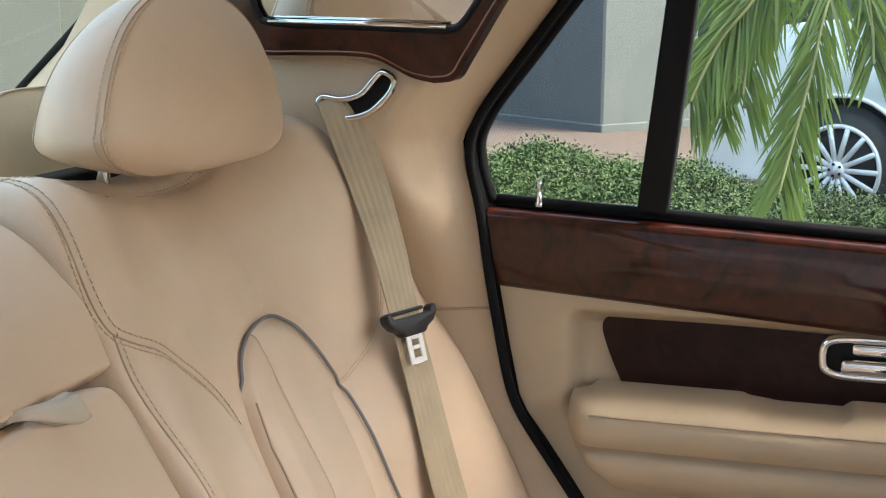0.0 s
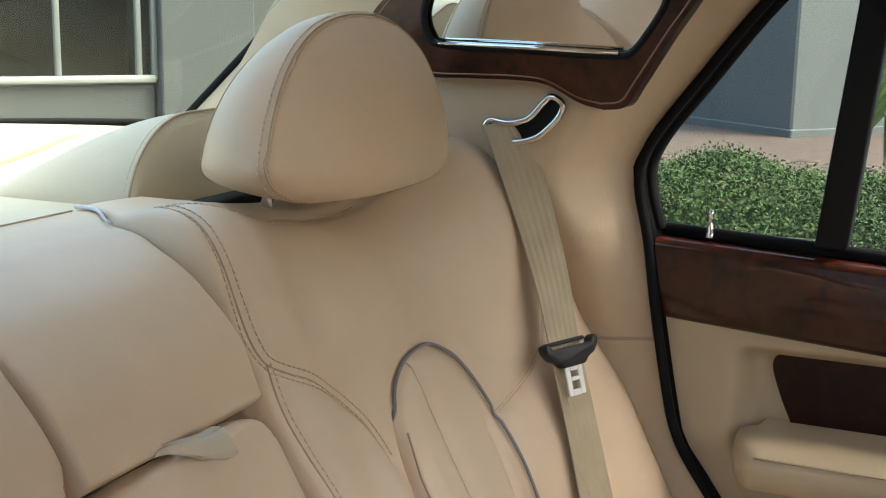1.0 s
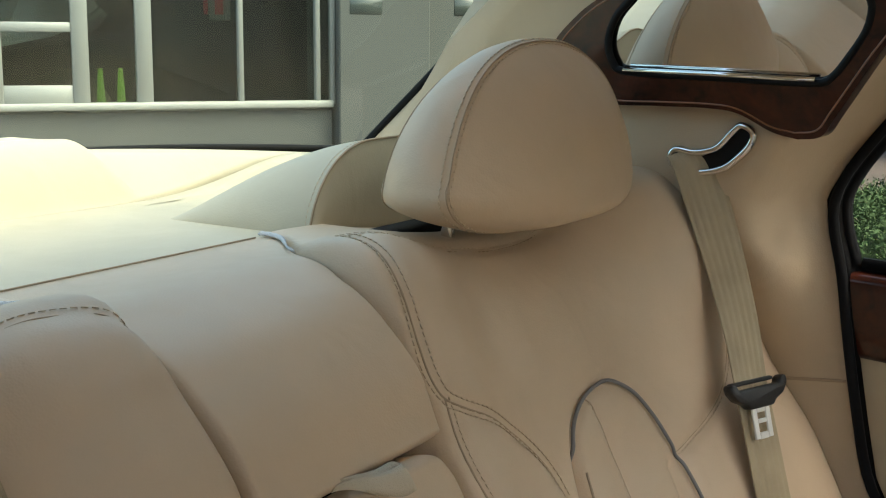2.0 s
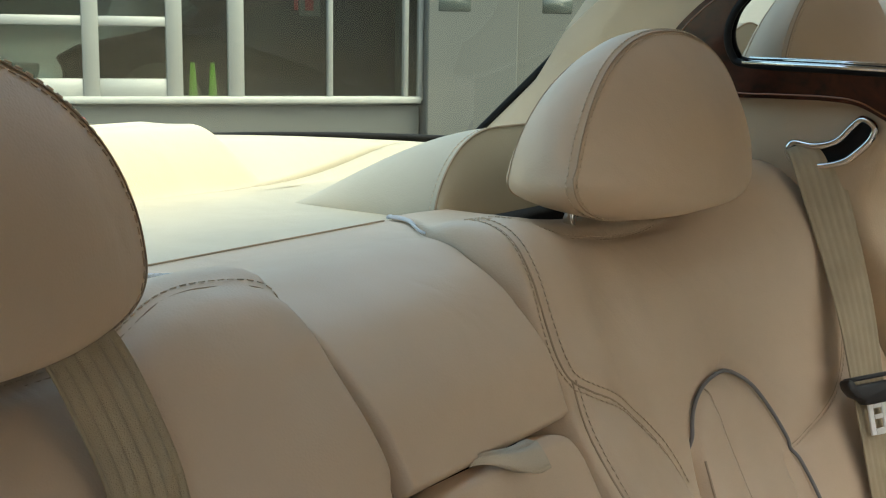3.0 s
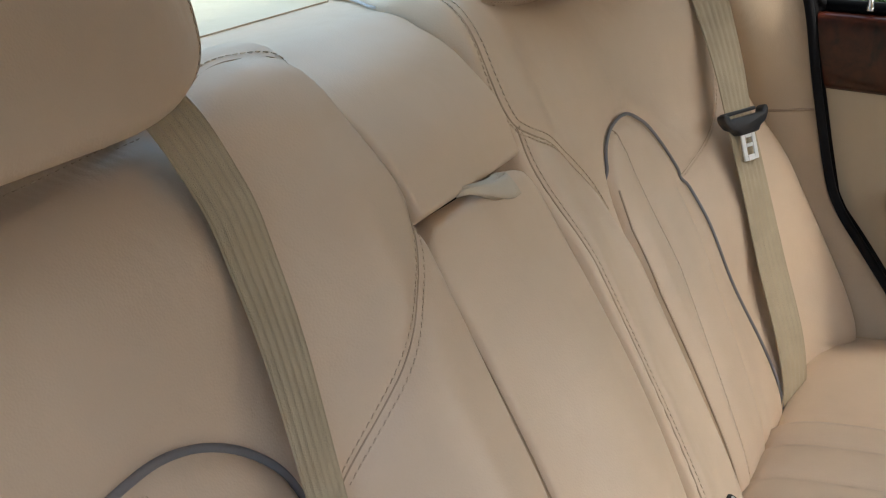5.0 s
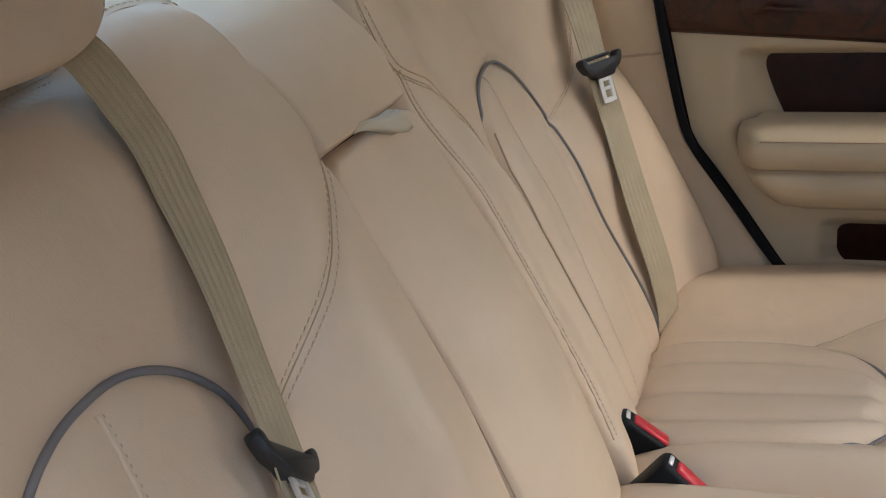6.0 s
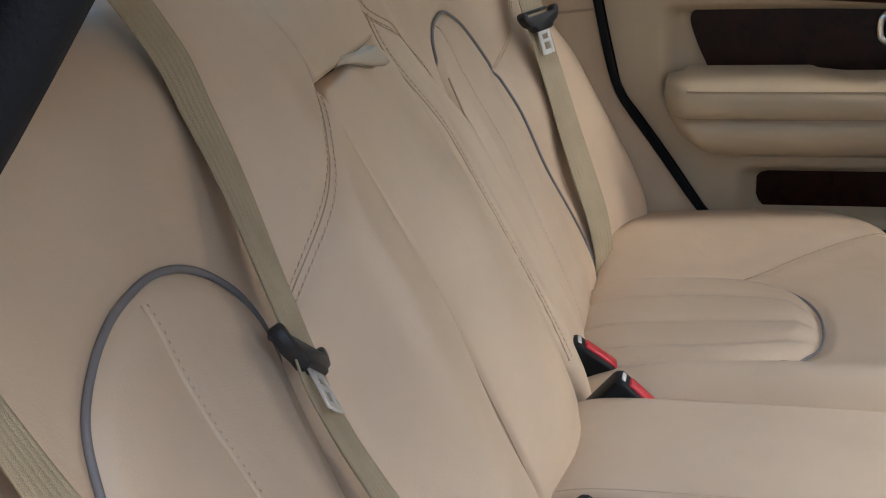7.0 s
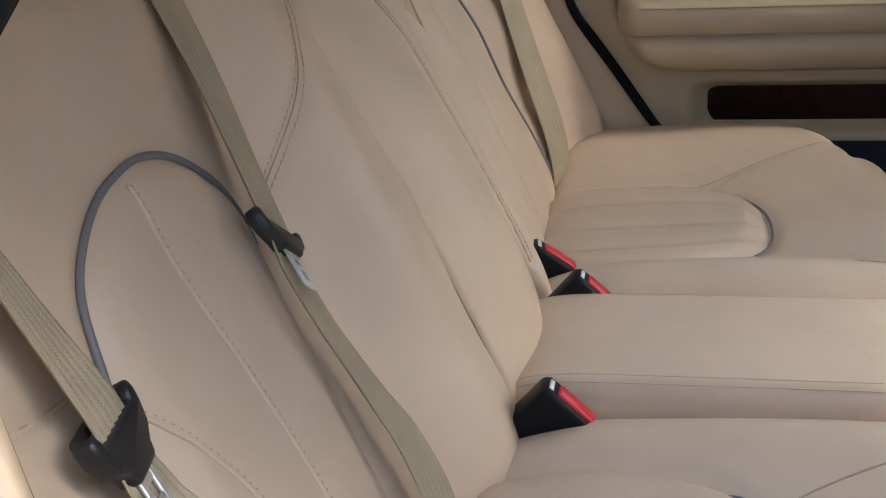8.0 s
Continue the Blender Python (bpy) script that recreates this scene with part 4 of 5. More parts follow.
def arm_section(d):
    """Outline of the armrest in (x, z); d is how full it is."""
    return [(0.762, 0.722), (0.735 - 0.030 * d, 0.722), (0.735 - 0.052 * d, 0.732), (0.735 - 0.064 * d, 0.752), (0.735 - 0.068 * d, 0.774), (0.735 - 0.052 * d, 0.7800), (0.735 - 0.070 * d, 0.786), (0.735 - 0.074 * d, 0.805), (0.735 - 0.070 * d, 0.822), (0.735 - 0.060 * d, 0.832), (0.735 - 0.040 * d, 0.837), (0.762, 0.838)]


ARM_START = [(0.7000, -0.117), (0.7220, -0.102), (0.7300, -0.072), (0.7450, -0.050), (0.7740, -0.034), (0.7900, -0.028), (0.8150, -0.025), (0.8320, -0.032), (0.8375, -0.054), (0.8390, -0.067)]
verts, faces = [], []
taus = [0.0, 0.001, 0.003, 0.006, 0.010, 0.016, 0.024, 0.034, 0.05] + span(0.07, 0.66, 120)
for tau in taus:
    d = min(1.0, tau / 0.026) ** 0.45
    for x, z in arm_section(d):
        y = lerp_table(ARM_START, z) - tau
        notch = (0.55 * smooth01((-0.224 - y) / 0.012) + 0.45 * smooth01((-0.236 - y) / 0.035)) * smooth01((y + 0.346) / 0.010)
        verts.append((x, y, z - 0.0075 * notch * smooth01((z - 0.828) / 0.006)))
n = 12
for j in range(len(taus) - 1):
    for i in range(n - 1):
        faces.append((j * n + i, j * n + i + 1, (j + 1) * n + i + 1, (j + 1) * n + i))
arm = mesh_object("door_armrest", verts, faces, DOORHIDE, door, "padded cream leather armrest")
tube("seam", [(0.6835, y, 0.780) for y in span(-0.06, -0.7, 20)], 0.0022, SEAM_SHADE, arm)
tube("seam", [(0.7645 - 0.0995, y, 0.8225) for y in span(-0.06, -0.7, 20)], 0.0012, SEAM_SHADE, arm)

part("kick_panel", rounded_box((0.02, 0.62, 0.30), 0.006, 2, at=(0.732, -0.42, 0.457)), CARPET, door, "navy carpeted lower door panel")

# walnut waist rail
outline = [(0.742, 0.950), (0.733, 0.951), (0.727, 0.958), (0.722, 0.990), (0.7205, 1.020), (0.7205, 1.034), (0.7212, 1.0375), (0.7235, 1.0405), (0.7270, 1.0425), (0.7480, 1.0440)]
verts, faces = [], []
ys = [None] + span(0.05, -0.72, 40)
for y in ys:
    for x, z in outline:
        yy = seal_y(z) - 0.012 if y is None else y
        verts.append((x, yy, z + (yy - 0.07) * (0.068 - 0.022 * (z - 0.95) / 0.10)))
n = len(outline)
for j in range(len(ys) - 1):
    for i in range(n - 1):
        faces.append((j * n + i, j * n + i + 1, (j + 1) * n + i + 1, (j + 1) * n + i))
mesh_object("waist_rail", verts, faces, WOOD, door, "glossy burr walnut waist rail")

# window frame, divider and panes
part("divider", prism([(-0.098, 1.047), (-0.132, 1.045), (-0.170, 1.42), (-0.136, 1.42)], "x", 0.728, 0.765, 0.003), BLACK, door, "black window divider bar")
edge = seal_line(0.742, 1.05, 1.40, -0.014, 40)
tube("window_frame", edge, 0.007, RUBBER, door, "black window frame")
bands = [seal_line(x, 1.03, 1.40, dy, 50) for x, dy in ((0.738, 0.016), (0.728, -0.004), (0.736, -0.010), (0.746, -0.020))]
verts = [p for band in bands for p in band]
faces = [(j * 50 + i, j * 50 + i + 1, (j + 1) * 50 + i + 1, (j + 1) * 50 + i) for j in range(3) for i in range(49)]
mesh_object("frame_lip", verts, faces, RUBBER, door, "black rubber lip of the window frame").modifiers.new("thick", "SOLIDIFY").thickness = 0.002
tube("window_sill", [(0.7475, seal_y(1.05) - 0.02, 1.0505), (0.7475, -0.3, 1.0330), (0.7475, -0.72, 1.0130)], 0.0078, RUBBER, door, "black window sill rubber")
quarter = [(seal_y(z) - 0.016, z) for z in span(1.052, 1.40, 24)] + [(-0.15, 1.40), (-0.115, 1.052)]
pane = part("pane", prism(quarter, "x", 0.748, 0.751), GLASS, door, "clear quarter glass", smooth=False)
pane.visible_shadow = False
pane = part("pane", prism([(-0.132, 1.04), (-0.72, 1.01), (-0.72, 1.40), (-0.168, 1.40)], "x", 0.748, 0.751), GLASS, door, "clear window glass", smooth=False)
pane.visible_shadow = False
# lock pin
pin = [(0.0050, 0.0), (0.0052, 0.004), (0.0035, 0.006), (0.0035, 0.014), (0.0026, 0.016), (0.0028, 0.022), (0.0035, 0.024), (0.0035, 0.029), (0.002, 0.031)]
verts, faces = [], []
for r, h in pin:
    for i in range(14):
        a = 2 * math.pi * i / 14
        verts.append((0.733 + r * math.cos(a), 0.015 + r * math.sin(a), 1.047 + h))
for j in range(len(pin) - 1):
    for i in range(14):
        m = (i + 1) % 14
        faces.append((j * 14 + i, j * 14 + m, (j + 1) * 14 + m, (j + 1) * 14 + i))
faces.append(tuple((len(pin) - 1) * 14 + i for i in range(14)))
mesh_object("lock_pin", verts, faces, CHROME, door, "chrome lock pin")
# handle: chrome escutcheon with a pull lever
ring = []
for k in range(48):
    a = 2 * math.pi * k / 48
    ring.append((0.752, -0.372 + 0.062 * math.copysign(abs(math.cos(a)) ** 0.45, math.cos(a)), 0.889 + 0.022 * math.copysign(abs(math.sin(a)) ** 0.5, math.sin(a))))
handle = tube("door_handle", ring, 0.0055, CHROME, door, "chrome door handle surround", closed=True)
part("pull_lever", rounded_box((0.012, 0.085, 0.016), 0.005, 3, at=(0.748, -0.372, 0.880)), CHROME, handle, "chrome pull lever")
part("handle_cup", rounded_box((0.004, 0.115, 0.036), 0.0015, 2, at=(0.7565, -0.372, 0.889)), BLACK, handle, "dark handle cup")
part("finger_plate", rounded_box((0.006, 0.070, 0.013), 0.003, 2, at=(0.7525, -0.376, 0.8985)), CHROME, handle, "chrome finger plate")

tagged(part("wall_header", rounded_box((0.06, 2.2, 0.22), 0.02, at=(-0.72, -0.75, 1.47)), TRIM), "cream trim above the open door", "trim", kind="structure")
# upper door header closing the window's top
tagged(part("wall_header", rounded_box((0.06, 2.2, 0.20), 0.02, at=(0.72, -0.75, 1.48)), TRIM), "cream trim above the door windows", "trim", kind="structure")

# ---------------------------------------------------------------- parcel shelf and rear window
def shelf_z(x, y):
    return 1.118 + 0.004 * math.cos(x * 4) + (0.055 - 0.07 * x * x) * smooth01((y - 0.695 + 0.11 * min(1.0, abs(x) / 0.67) ** 3) / 0.055)


v, f = grid(lambda x, y: (x, y, shelf_z(x, y)), span(-0.66, 0.66, 60), span(0.415, 0.80, 60))
shelf = thing("parcel_shelf", "pale cream leather parcel shelf behind the seat", "parcel shelf")
shelf_top = mesh_object("shelf_panel", v, f[:59 * 42], SHELF, shelf)
ledge = mesh_object("window_ledge", v, f[59 * 42:], SHELF, shelf)
for ob in (shelf_top, ledge):
    ob.modifiers.new("thick", "SOLIDIFY").thickness = 0.012
gap = part("wall_gap", rounded_box((0.9, 0.06, 0.02), 0.004, at=(0.0, 0.415, 1.098)), CARPET)
tagged(gap, "dark gap lining behind the seat", "lining", kind="structure")


def speaker_pod(side):
    pod = thing("shelf_pod", "raised cream leather pod on the parcel shelf", "shelf pod", "shelf pods")
    x0, x1, y0, y1, top = 0.224, 0.62, 0.412, 0.585, 0.078

    def height(x, y):
        k = max(0.0, 1 - ((y - y0) / (y1 - y0)) ** 1.5)
        side_in = min(1.0, (x - x0) / 0.10)
        return top * k ** 0.8 * (1 - (1 - side_in) ** 2.4) ** 0.6

    v, f = grid(lambda x, y: (side * x, y, 1.119 + height(x, y)), [x0 + (x1 - x0) * (k / 60) ** 1.6 for k in range(61)], span(y0, y1, 30))
    if side < 0:
        f = [q[::-1] for q in f]
    mesh_object("pod_cover", v, f, SHELF, pod)
    v, f = grid(lambda x, k: (side * x, y0 - 0.004 * math.sin(k * 3.1), 1.110 + k * (0.009 + height(x, y0))), [x0 + (x1 - x0) * (k / 60) ** 1.6 for k in range(61)], span(0, 1, 10))
    mesh_object("pod_front", v, f if side > 0 else [q[::-1] for q in f], SHELF, pod)
    edge = [(side * x, y0, 1.1195 + height(x, y0)) for x in [x0 + (x1 - x0) * (k / 60) ** 1.6 for k in range(61)]]
    tube("seam", edge, 0.0012, SEAM_SHADE, pod)
    dashes("stitching", [(x, y + 0.006, z - 0.0003) for x, y, z in edge], THREAD, pod)
    return pod


speaker_pod(1)
speaker_pod(-1)
brake = thing("brake_light_pod", "cream leather brake light cover against the rear window", "brake light pod")


def brake_height(x, y):
    """Steep front and ends, flat top."""
    end = 0.318 - 0.060 * smooth01((y - 0.690) / 0.07)
    sx = smooth01((end - abs(x)) / 0.040 + 0.04)
    sy = smooth01((y - 0.690) / 0.045)
    return 0.066 * sx ** 0.6 * sy ** 0.7


v, f = grid(lambda x, y: (x, y, shelf_z(x, y) * 0 + 1.120 + brake_height(x, y)), span(-0.33, 0.33, 200), span(0.665, 0.79, 60))
mesh_object("pod_cover", v, f, SHELF, brake)
tube("seam", [(x, 0.695, 1.1215) for x in span(-0.19, 0.19, 24)], 0.0008, SEAM_SHADE, brake)
part("lamp_lens", rounded_box((0.30, 0.012, 0.030), 0.004, 2, at=(0, 0.792, 1.180)), RED, brake, "red brake light lens")

GLASS_EDGE = [(0.670, 0.680, 1.145), (0.625, 0.500, 1.285), (0.605, 0.425, 1.350), (0.580, 0.335, 1.450), (0.550, 0.250, 1.560)]


def rear_glass_point(k, h):
    """k across from -1 to 1, h up the edge from 0 to 1."""
    pts = spline(GLASS_EDGE, 8)
    p = pts[round(h * (len(pts) - 1))]
    return Vector((p.x * k, p.y + 0.11 * (1 - abs(k) ** 3) * (1 - 0.5 * h), p.z + 0.027 * (1 - k * k) * (1 - h)))


v, f = grid(rear_glass_point, span(-1, 1, 25), span(0, 1, 33))
rear_glass = mesh_object("window_rear", v, f, REARGLASS)
tagged(rear_glass, "tinted rear window of the car", "car window", kind="structure")
for s in (1, -1):
    t = tube("window_edge", [rear_glass_point(s, h) for h in span(0, 1, 25)], 0.006, RUBBER)
    tagged(t, "black rear window edge", "window edge", kind="structure")
t = tube("window_edge", [rear_glass_point(k, 0) + Vector((0, 0.0, 0.0)) for k in span(-1, 1, 25)], 0.004, RUBBER)
tagged(t, "black band along the rear window's foot", "window edge", kind="structure")
v, f = grid(lambda k, h: rear_glass_point(k, 0) + Vector((0, 0.003, -0.07 * h)), span(-1, 1, 25), span(0, 1, 3))
tagged(mesh_object("window_edge", v, f, RUBBER), "black strip below the rear window", "window edge", kind="structure")
for s in (1, -1):
    v, f = grid(lambda k, h: rear_glass_point(s, h).lerp(Vector((s * pillar_x(seal_y(rear_glass_point(s, h).z) + 0.5, min(1.56, rear_glass_point(s, h).z)), min(rear_glass_point(s, h).y, seal_y(rear_glass_point(s, h).z) + 0.5), rear_glass_point(s, h).z)), k), span(0, 1, 4), span(0, 1, 25))
    tagged(mesh_object("trim_rear", v, f, TRIM), "cream trim beside the rear window", "pillar trim", kind="structure")
boot = part("boot_lid", rounded_box((1.3, 0.95, 0.06), 0.025, at=(0, 1.33, 1.02)), NAVY)
tagged(boot, "navy painted boot lid", "car body", kind="structure")

# ---------------------------------------------------------------- outside
GZ = 0.10
ASPHALT = material("asphalt_drive", (0.085, 0.085, 0.088), 0.9, vary=0.25, vscale=2, bump=0.6, bscale=120)
PAVERS = material("red_pavers", (0.105, 0.068, 0.056), 0.85, vary=0.3, vscale=8, bump=0.4, bscale=60)
BLOCKWALL = material("light_block_render", (0.155, 0.162, 0.166), 0.9, vary=0.07, vscale=2, bump=0.4, bscale=150)
STUCCO = material("grey_stucco", (0.118, 0.123, 0.126), 0.9, vary=0.07, vscale=2, bump=0.4, bscale=150)
PALEWALL = material("pale_wall", (0.25, 0.265, 0.26), 0.9, vary=0.05, vscale=2, bump=0.3, bscale=150)
# grey render with the shade it stands in put into its colour
SHADEWALL = material("shaded_render", (0.058, 0.063, 0.060), 0.9, vary=0.07, vscale=2, bump=0.4, bscale=150)
# white frames, their colour lowered to stand for shade
SHADEFRAME = material("shaded_white_frame", (0.20, 0.21, 0.20), 0.45, vary=0.05)
LEAF = material("hedge_leaf", (0.046, 0.077, 0.019), 0.85, vary=0.5, vscale=3)
PALM = material("palm_leaf", (0.14, 0.195, 0.05), 0.5, vary=0.4, vscale=5)
# thin leaflets let light through
pn, pl = PALM.node_tree.nodes, PALM.node_tree.links
glow_through = pn.new("ShaderNodeBsdfTranslucent")
glow_through.inputs[0].default_value = (0.24, 0.33, 0.06, 1)
leaf_mix = pn.new("ShaderNodeMixShader")
leaf_mix.inputs[0].default_value = 0.42
pl.new(pn["Principled BSDF"].outputs[0], leaf_mix.inputs[1])
pl.new(glow_through.outputs[0], leaf_mix.inputs[2])
pl.new(leaf_mix.outputs[0], pn["Material Output"].inputs[0])
STEM = material("palm_stem", (0.30, 0.30, 0.12), 0.6)
# near-black green carries the shade inside the hedge
HEDGESHADE = material("hedge_core_shade", (0.016, 0.024, 0.010), 0.95, spec=0.1)
TWIG = material("hedge_twig", (0.09, 0.06, 0.04), 0.9)
WHITEPAINT = material("white_paint", (0.80, 0.81, 0.80), 0.25, coat=1.0, vary=0.02)
TYRE = material("tyre_rubber", (0.022, 0.022, 0.023), 0.8, vary=0.2, bump=0.3)
ALLOY = material("alloy", (0.72, 0.73, 0.74), 0.4, 0.35, vary=0.05)
ROOMWALL = material("dim_room", (0.25, 0.275, 0.24), 0.9, vary=0.2, vscale=1)
CONE = material("green_cone", (0.30, 0.55, 0.08), 0.5)
DARKPANE = material("dark_pane", (0.05, 0.06, 0.055), 0.15, vary=0.3, vscale=1.5)

ground = part("ground", rounded_box((260, 260, 0.2), 0, at=(0, 0, GZ - 0.1)), ASPHALT, smooth=False)
tagged(ground, "grey asphalt drive round the car", "ground", kind="structure")
pave = part("pavement", rounded_box((10, 26, 0.05), 0.005, at=(9.2, 2, GZ + 0.02)), PAVERS, smooth=False)
tagged(pave, "reddish brick paved forecourt", "pavement", kind="structure")
brick = part("paving_brick", rounded_box((0.19, 0.09, 0.03), 0.006, 1, at=(0, 0, 0)), PAVERS, pave)
brick.location = (5.7, -1.0, GZ + 0.040)
lay = random.Random(8)
for i in range(17):
    for j in range(17):
        if i == 0 and j == 0:
            continue
        b = new("paving_brick", brick.data)
        b.parent = pave
        b.location = (5.7 + 0.21 * i + 0.105 * (j % 2), -1.0 + 0.11 * j * 2.0, GZ + 0.040 + lay.uniform(-0.003, 0.002))
        b.scale = (1, 1.9, 1)
brick.scale = (1, 1.9, 1)

TURN = -38.5    # the buildings stand askew to the car
column = thing("building_column", "grey rendered square building column", "column")
column.matrix_world = pose(10.94, 1.38, GZ, 0, 0, TURN)
part("shaft", rounded_box((1.3, 1.57, 5.0), 0.02, 1, at=(0.65, 0.785, 2.5)), STUCCO, column, smooth=False)
part("plinth", rounded_box((1.36, 1.63, 0.12), 0.01, 1, at=(0.65, 0.785, 0.06)), STUCCO, column, smooth=False)
wall = part("wall_side", rounded_box((0.3, 30, 6.0), 0.02, 1, at=(7.5, -4.0, 3.0)), PALEWALL, smooth=False)
wall.matrix_world = pose(10.94, 1.38, GZ, 0, 0, TURN)
tagged(wall, "pale rendered building wall", "wall", kind="structure")
# recess wall takes the darker render, so its shade is painted on
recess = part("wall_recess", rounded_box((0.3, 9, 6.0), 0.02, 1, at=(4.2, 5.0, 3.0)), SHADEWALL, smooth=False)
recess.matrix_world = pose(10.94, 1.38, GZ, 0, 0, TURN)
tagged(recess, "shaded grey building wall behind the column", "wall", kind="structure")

# unseen wall, added to keep low sky out of the open door
opposite = part("wall_sky_block", rounded_box((0.4, 26, 2.4), 0.02, 1, at=(-5.2, -3.0, GZ + 1.2)), BLOCKWALL, smooth=False)
tagged(opposite, "plain grey unseen wall added to block low sky light", "wall", kind="structure")

# showroom front behind the car; local x along the front, y into the building
show = thing("showroom_front", "glazed showroom front with white frames over a grey wall, coloured as in shade", "building")
show.matrix_world = pose(4.58, 5.64, -0.06, 0, 0, TURN)
SILL = 0.855
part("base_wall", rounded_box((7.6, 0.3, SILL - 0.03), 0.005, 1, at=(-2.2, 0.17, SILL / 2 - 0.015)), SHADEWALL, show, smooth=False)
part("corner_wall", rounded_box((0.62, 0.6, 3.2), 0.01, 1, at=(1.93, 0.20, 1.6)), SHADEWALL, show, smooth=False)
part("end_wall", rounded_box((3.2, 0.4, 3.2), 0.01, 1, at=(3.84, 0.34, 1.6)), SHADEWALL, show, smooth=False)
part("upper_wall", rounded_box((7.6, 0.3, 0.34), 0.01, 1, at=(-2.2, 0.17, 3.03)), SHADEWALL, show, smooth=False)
for x in (1.80, 2.60):
    part("vent", rounded_box((0.22, 0.03, 0.12), 0.006, 1, at=(x, -0.09 if x < 2.2 else 0.15, 1.50)), DARKPANE, show, "dark wall vent")
part("sill", rounded_box((7.6, 0.12, 0.045), 0.006, 1, at=(-2.2, 0.02, SILL + 0.01)), SHADEFRAME, show, "white sill")
SHOWGLASS = glass_material("showroom_glass", (0.55, 0.60, 0.57))
edges = (-4.2, -3.4, -2.6, -1.85, -1.15, -0.48, 0.02, 0.40, 1.00, 1.50, 1.60)
for k, x in enumerate(edges):
    w = 0.10 if k in (5, 6, 7) else 0.035
    part("mullion", rounded_box((w, 0.09, 2.05), 0.006, 1, at=(x, 0.03, SILL + 1.03)), SHADEFRAME, show, "white mullion")
for a, b in zip(edges, edges[1:]):
    p = part("pane", rounded_box((b - a, 0.008, 2.02), 0, 1, at=((a + b) / 2, 0.035, SILL + 1.03)), SHOWGLASS, show, smooth=False)
    p.visible_shadow = False
for a, b in zip(edges[:6], edges[1:7]):
    for z, h in ((SILL + 0.08, 0.12), (1.345, 0.06), (1.85, 0.06)):
        part("rail", rounded_box((b - a, 0.07, h), 0.006, 1, at=((a + b) / 2, 0.03, z)), SHADEFRAME, show, "white door rail")
# dim room behind the glass
part("inner_wall", rounded_box((7.6, 0.1, 3), 0, 1, at=(-2.2, 4.4, 1.5)), ROOMWALL, show, smooth=False)
part("inner_floor", rounded_box((7.6, 4.2, 0.06), 0, 1, at=(-2.2, 2.3, 0.40)), ROOMWALL, show, smooth=False)
part("inner_ceiling", rounded_box((7.6, 4.4, 0.06), 0, 1, at=(-2.2, 2.3, 3.0)), ROOMWALL, show, smooth=False)
for x in (-6.0, 1.75):
    part("inner_side", rounded_box((0.1, 4.2, 3), 0, 1, at=(x, 2.3, 1.5)), ROOMWALL, show, smooth=False)


def inside(m):
    return show.matrix_world @ m


def dark_car(at, turn, mat, label):
    """A saloon set behind the showroom glass in place of a reflection in it."""
    c = thing("reflected_car", label, "car", "cars in the showroom")
    c.matrix_world = inside(pose(*at, 0, 0, turn))
    side = [(-2.2, 0.25), (-2.25, 0.6), (-1.9, 0.75), (-1.0, 0.85), (-0.45, 1.25), (0.7, 1.28), (1.4, 0.92), (2.1, 0.85), (2.25, 0.5), (2.2, 0.25)]
    part("body", prism(side, "y", -0.85, 0.85, 0.08, 3), mat, c, angle=50)
    part("windscreen", prism([(-0.98, 0.88), (-0.46, 1.24), (-0.40, 1.22), (-0.9, 0.86)], "y", -0.72, 0.72, 0.01), GLASS, c)
    for x in (-1.4, 1.4):
        part("wheel", cylinder(0.32, 0.22, 28, at=(x, -0.78, 0.32), rot=(90, 0, 0), bevel=0.03), TYRE, c)
    for y in (-0.6, 0.6):
        part("headlight", rounded_box((0.05, 0.3, 0.12), 0.02, 2, at=(-2.22, y, 0.58)), SHADEFRAME, c)
    return c


dark_car((1.15, 1.9, 0.43), 12, NAVY, "dark saloon car behind the showroom glass, standing for a reflection")
dark_car((-0.75, 2.9, 0.43), 70, ALLOY, "silver saloon car behind the showroom glass, standing for a reflection")
# cones and sign behind the panes also stand for reflections
for x in (0.17, 0.30):
    cone = thing("traffic_cone", "bright green traffic cone behind the glass, standing for a reflection", "traffic cone", "green cones")
    cone.matrix_world = inside(pose(x, 0.55, 0.43))
    part("cone_body", cylinder(0.055, 0.62, 20, at=(0, 0, 0.34), r2=0.015), CONE, cone)
    part("cone_foot", rounded_box((0.18, 0.18, 0.04), 0.01, 2, at=(0, 0, 0.02)), CONE, cone)
sign = thing("reflected_sign", "white sign board with red bars, standing for a reflection", "sign")
sign.matrix_world = inside(pose(0.98, 1.0, 1.50))
part("board", rounded_box((0.26, 0.02, 0.20), 0.004, 1), SHADEFRAME, sign)
for k in range(2):
    part("bar", rounded_box((0.06, 0.012, 0.12), 0.002, 1, at=(-0.06 + 0.11 * k, -0.012, 0)), RED, sign, "red bar")

# hedge
random.seed(4)
hedge = thing("hedge", "clipped dense green hedge along the drive", "hedge", kind="stuff")


def hedge_top(x, y):
    mounds = 0.125 * bump1(y, 0.80, 0.24) + 0.045 * bump1(y, 0.20, 0.13) + 0.06 * bump1(y, 1.5, 0.3)
    return 0.445 + mounds + 0.02 * math.sin(y * 5.1 + 1 + x) + 0.022 * math.sin(x * 7 + y * 3) + 0.022 * math.sin(y * 13 + x * 4) + 0.016 * math.sin(y * 23 - x * 9) - 0.10 * smooth01((x - 4.9) / 0.5) - 0.10 * smooth01((4.1 - x) / 0.3) - 0.09 * smooth01((0.02 - y) / 0.30)


verts, faces = [], []
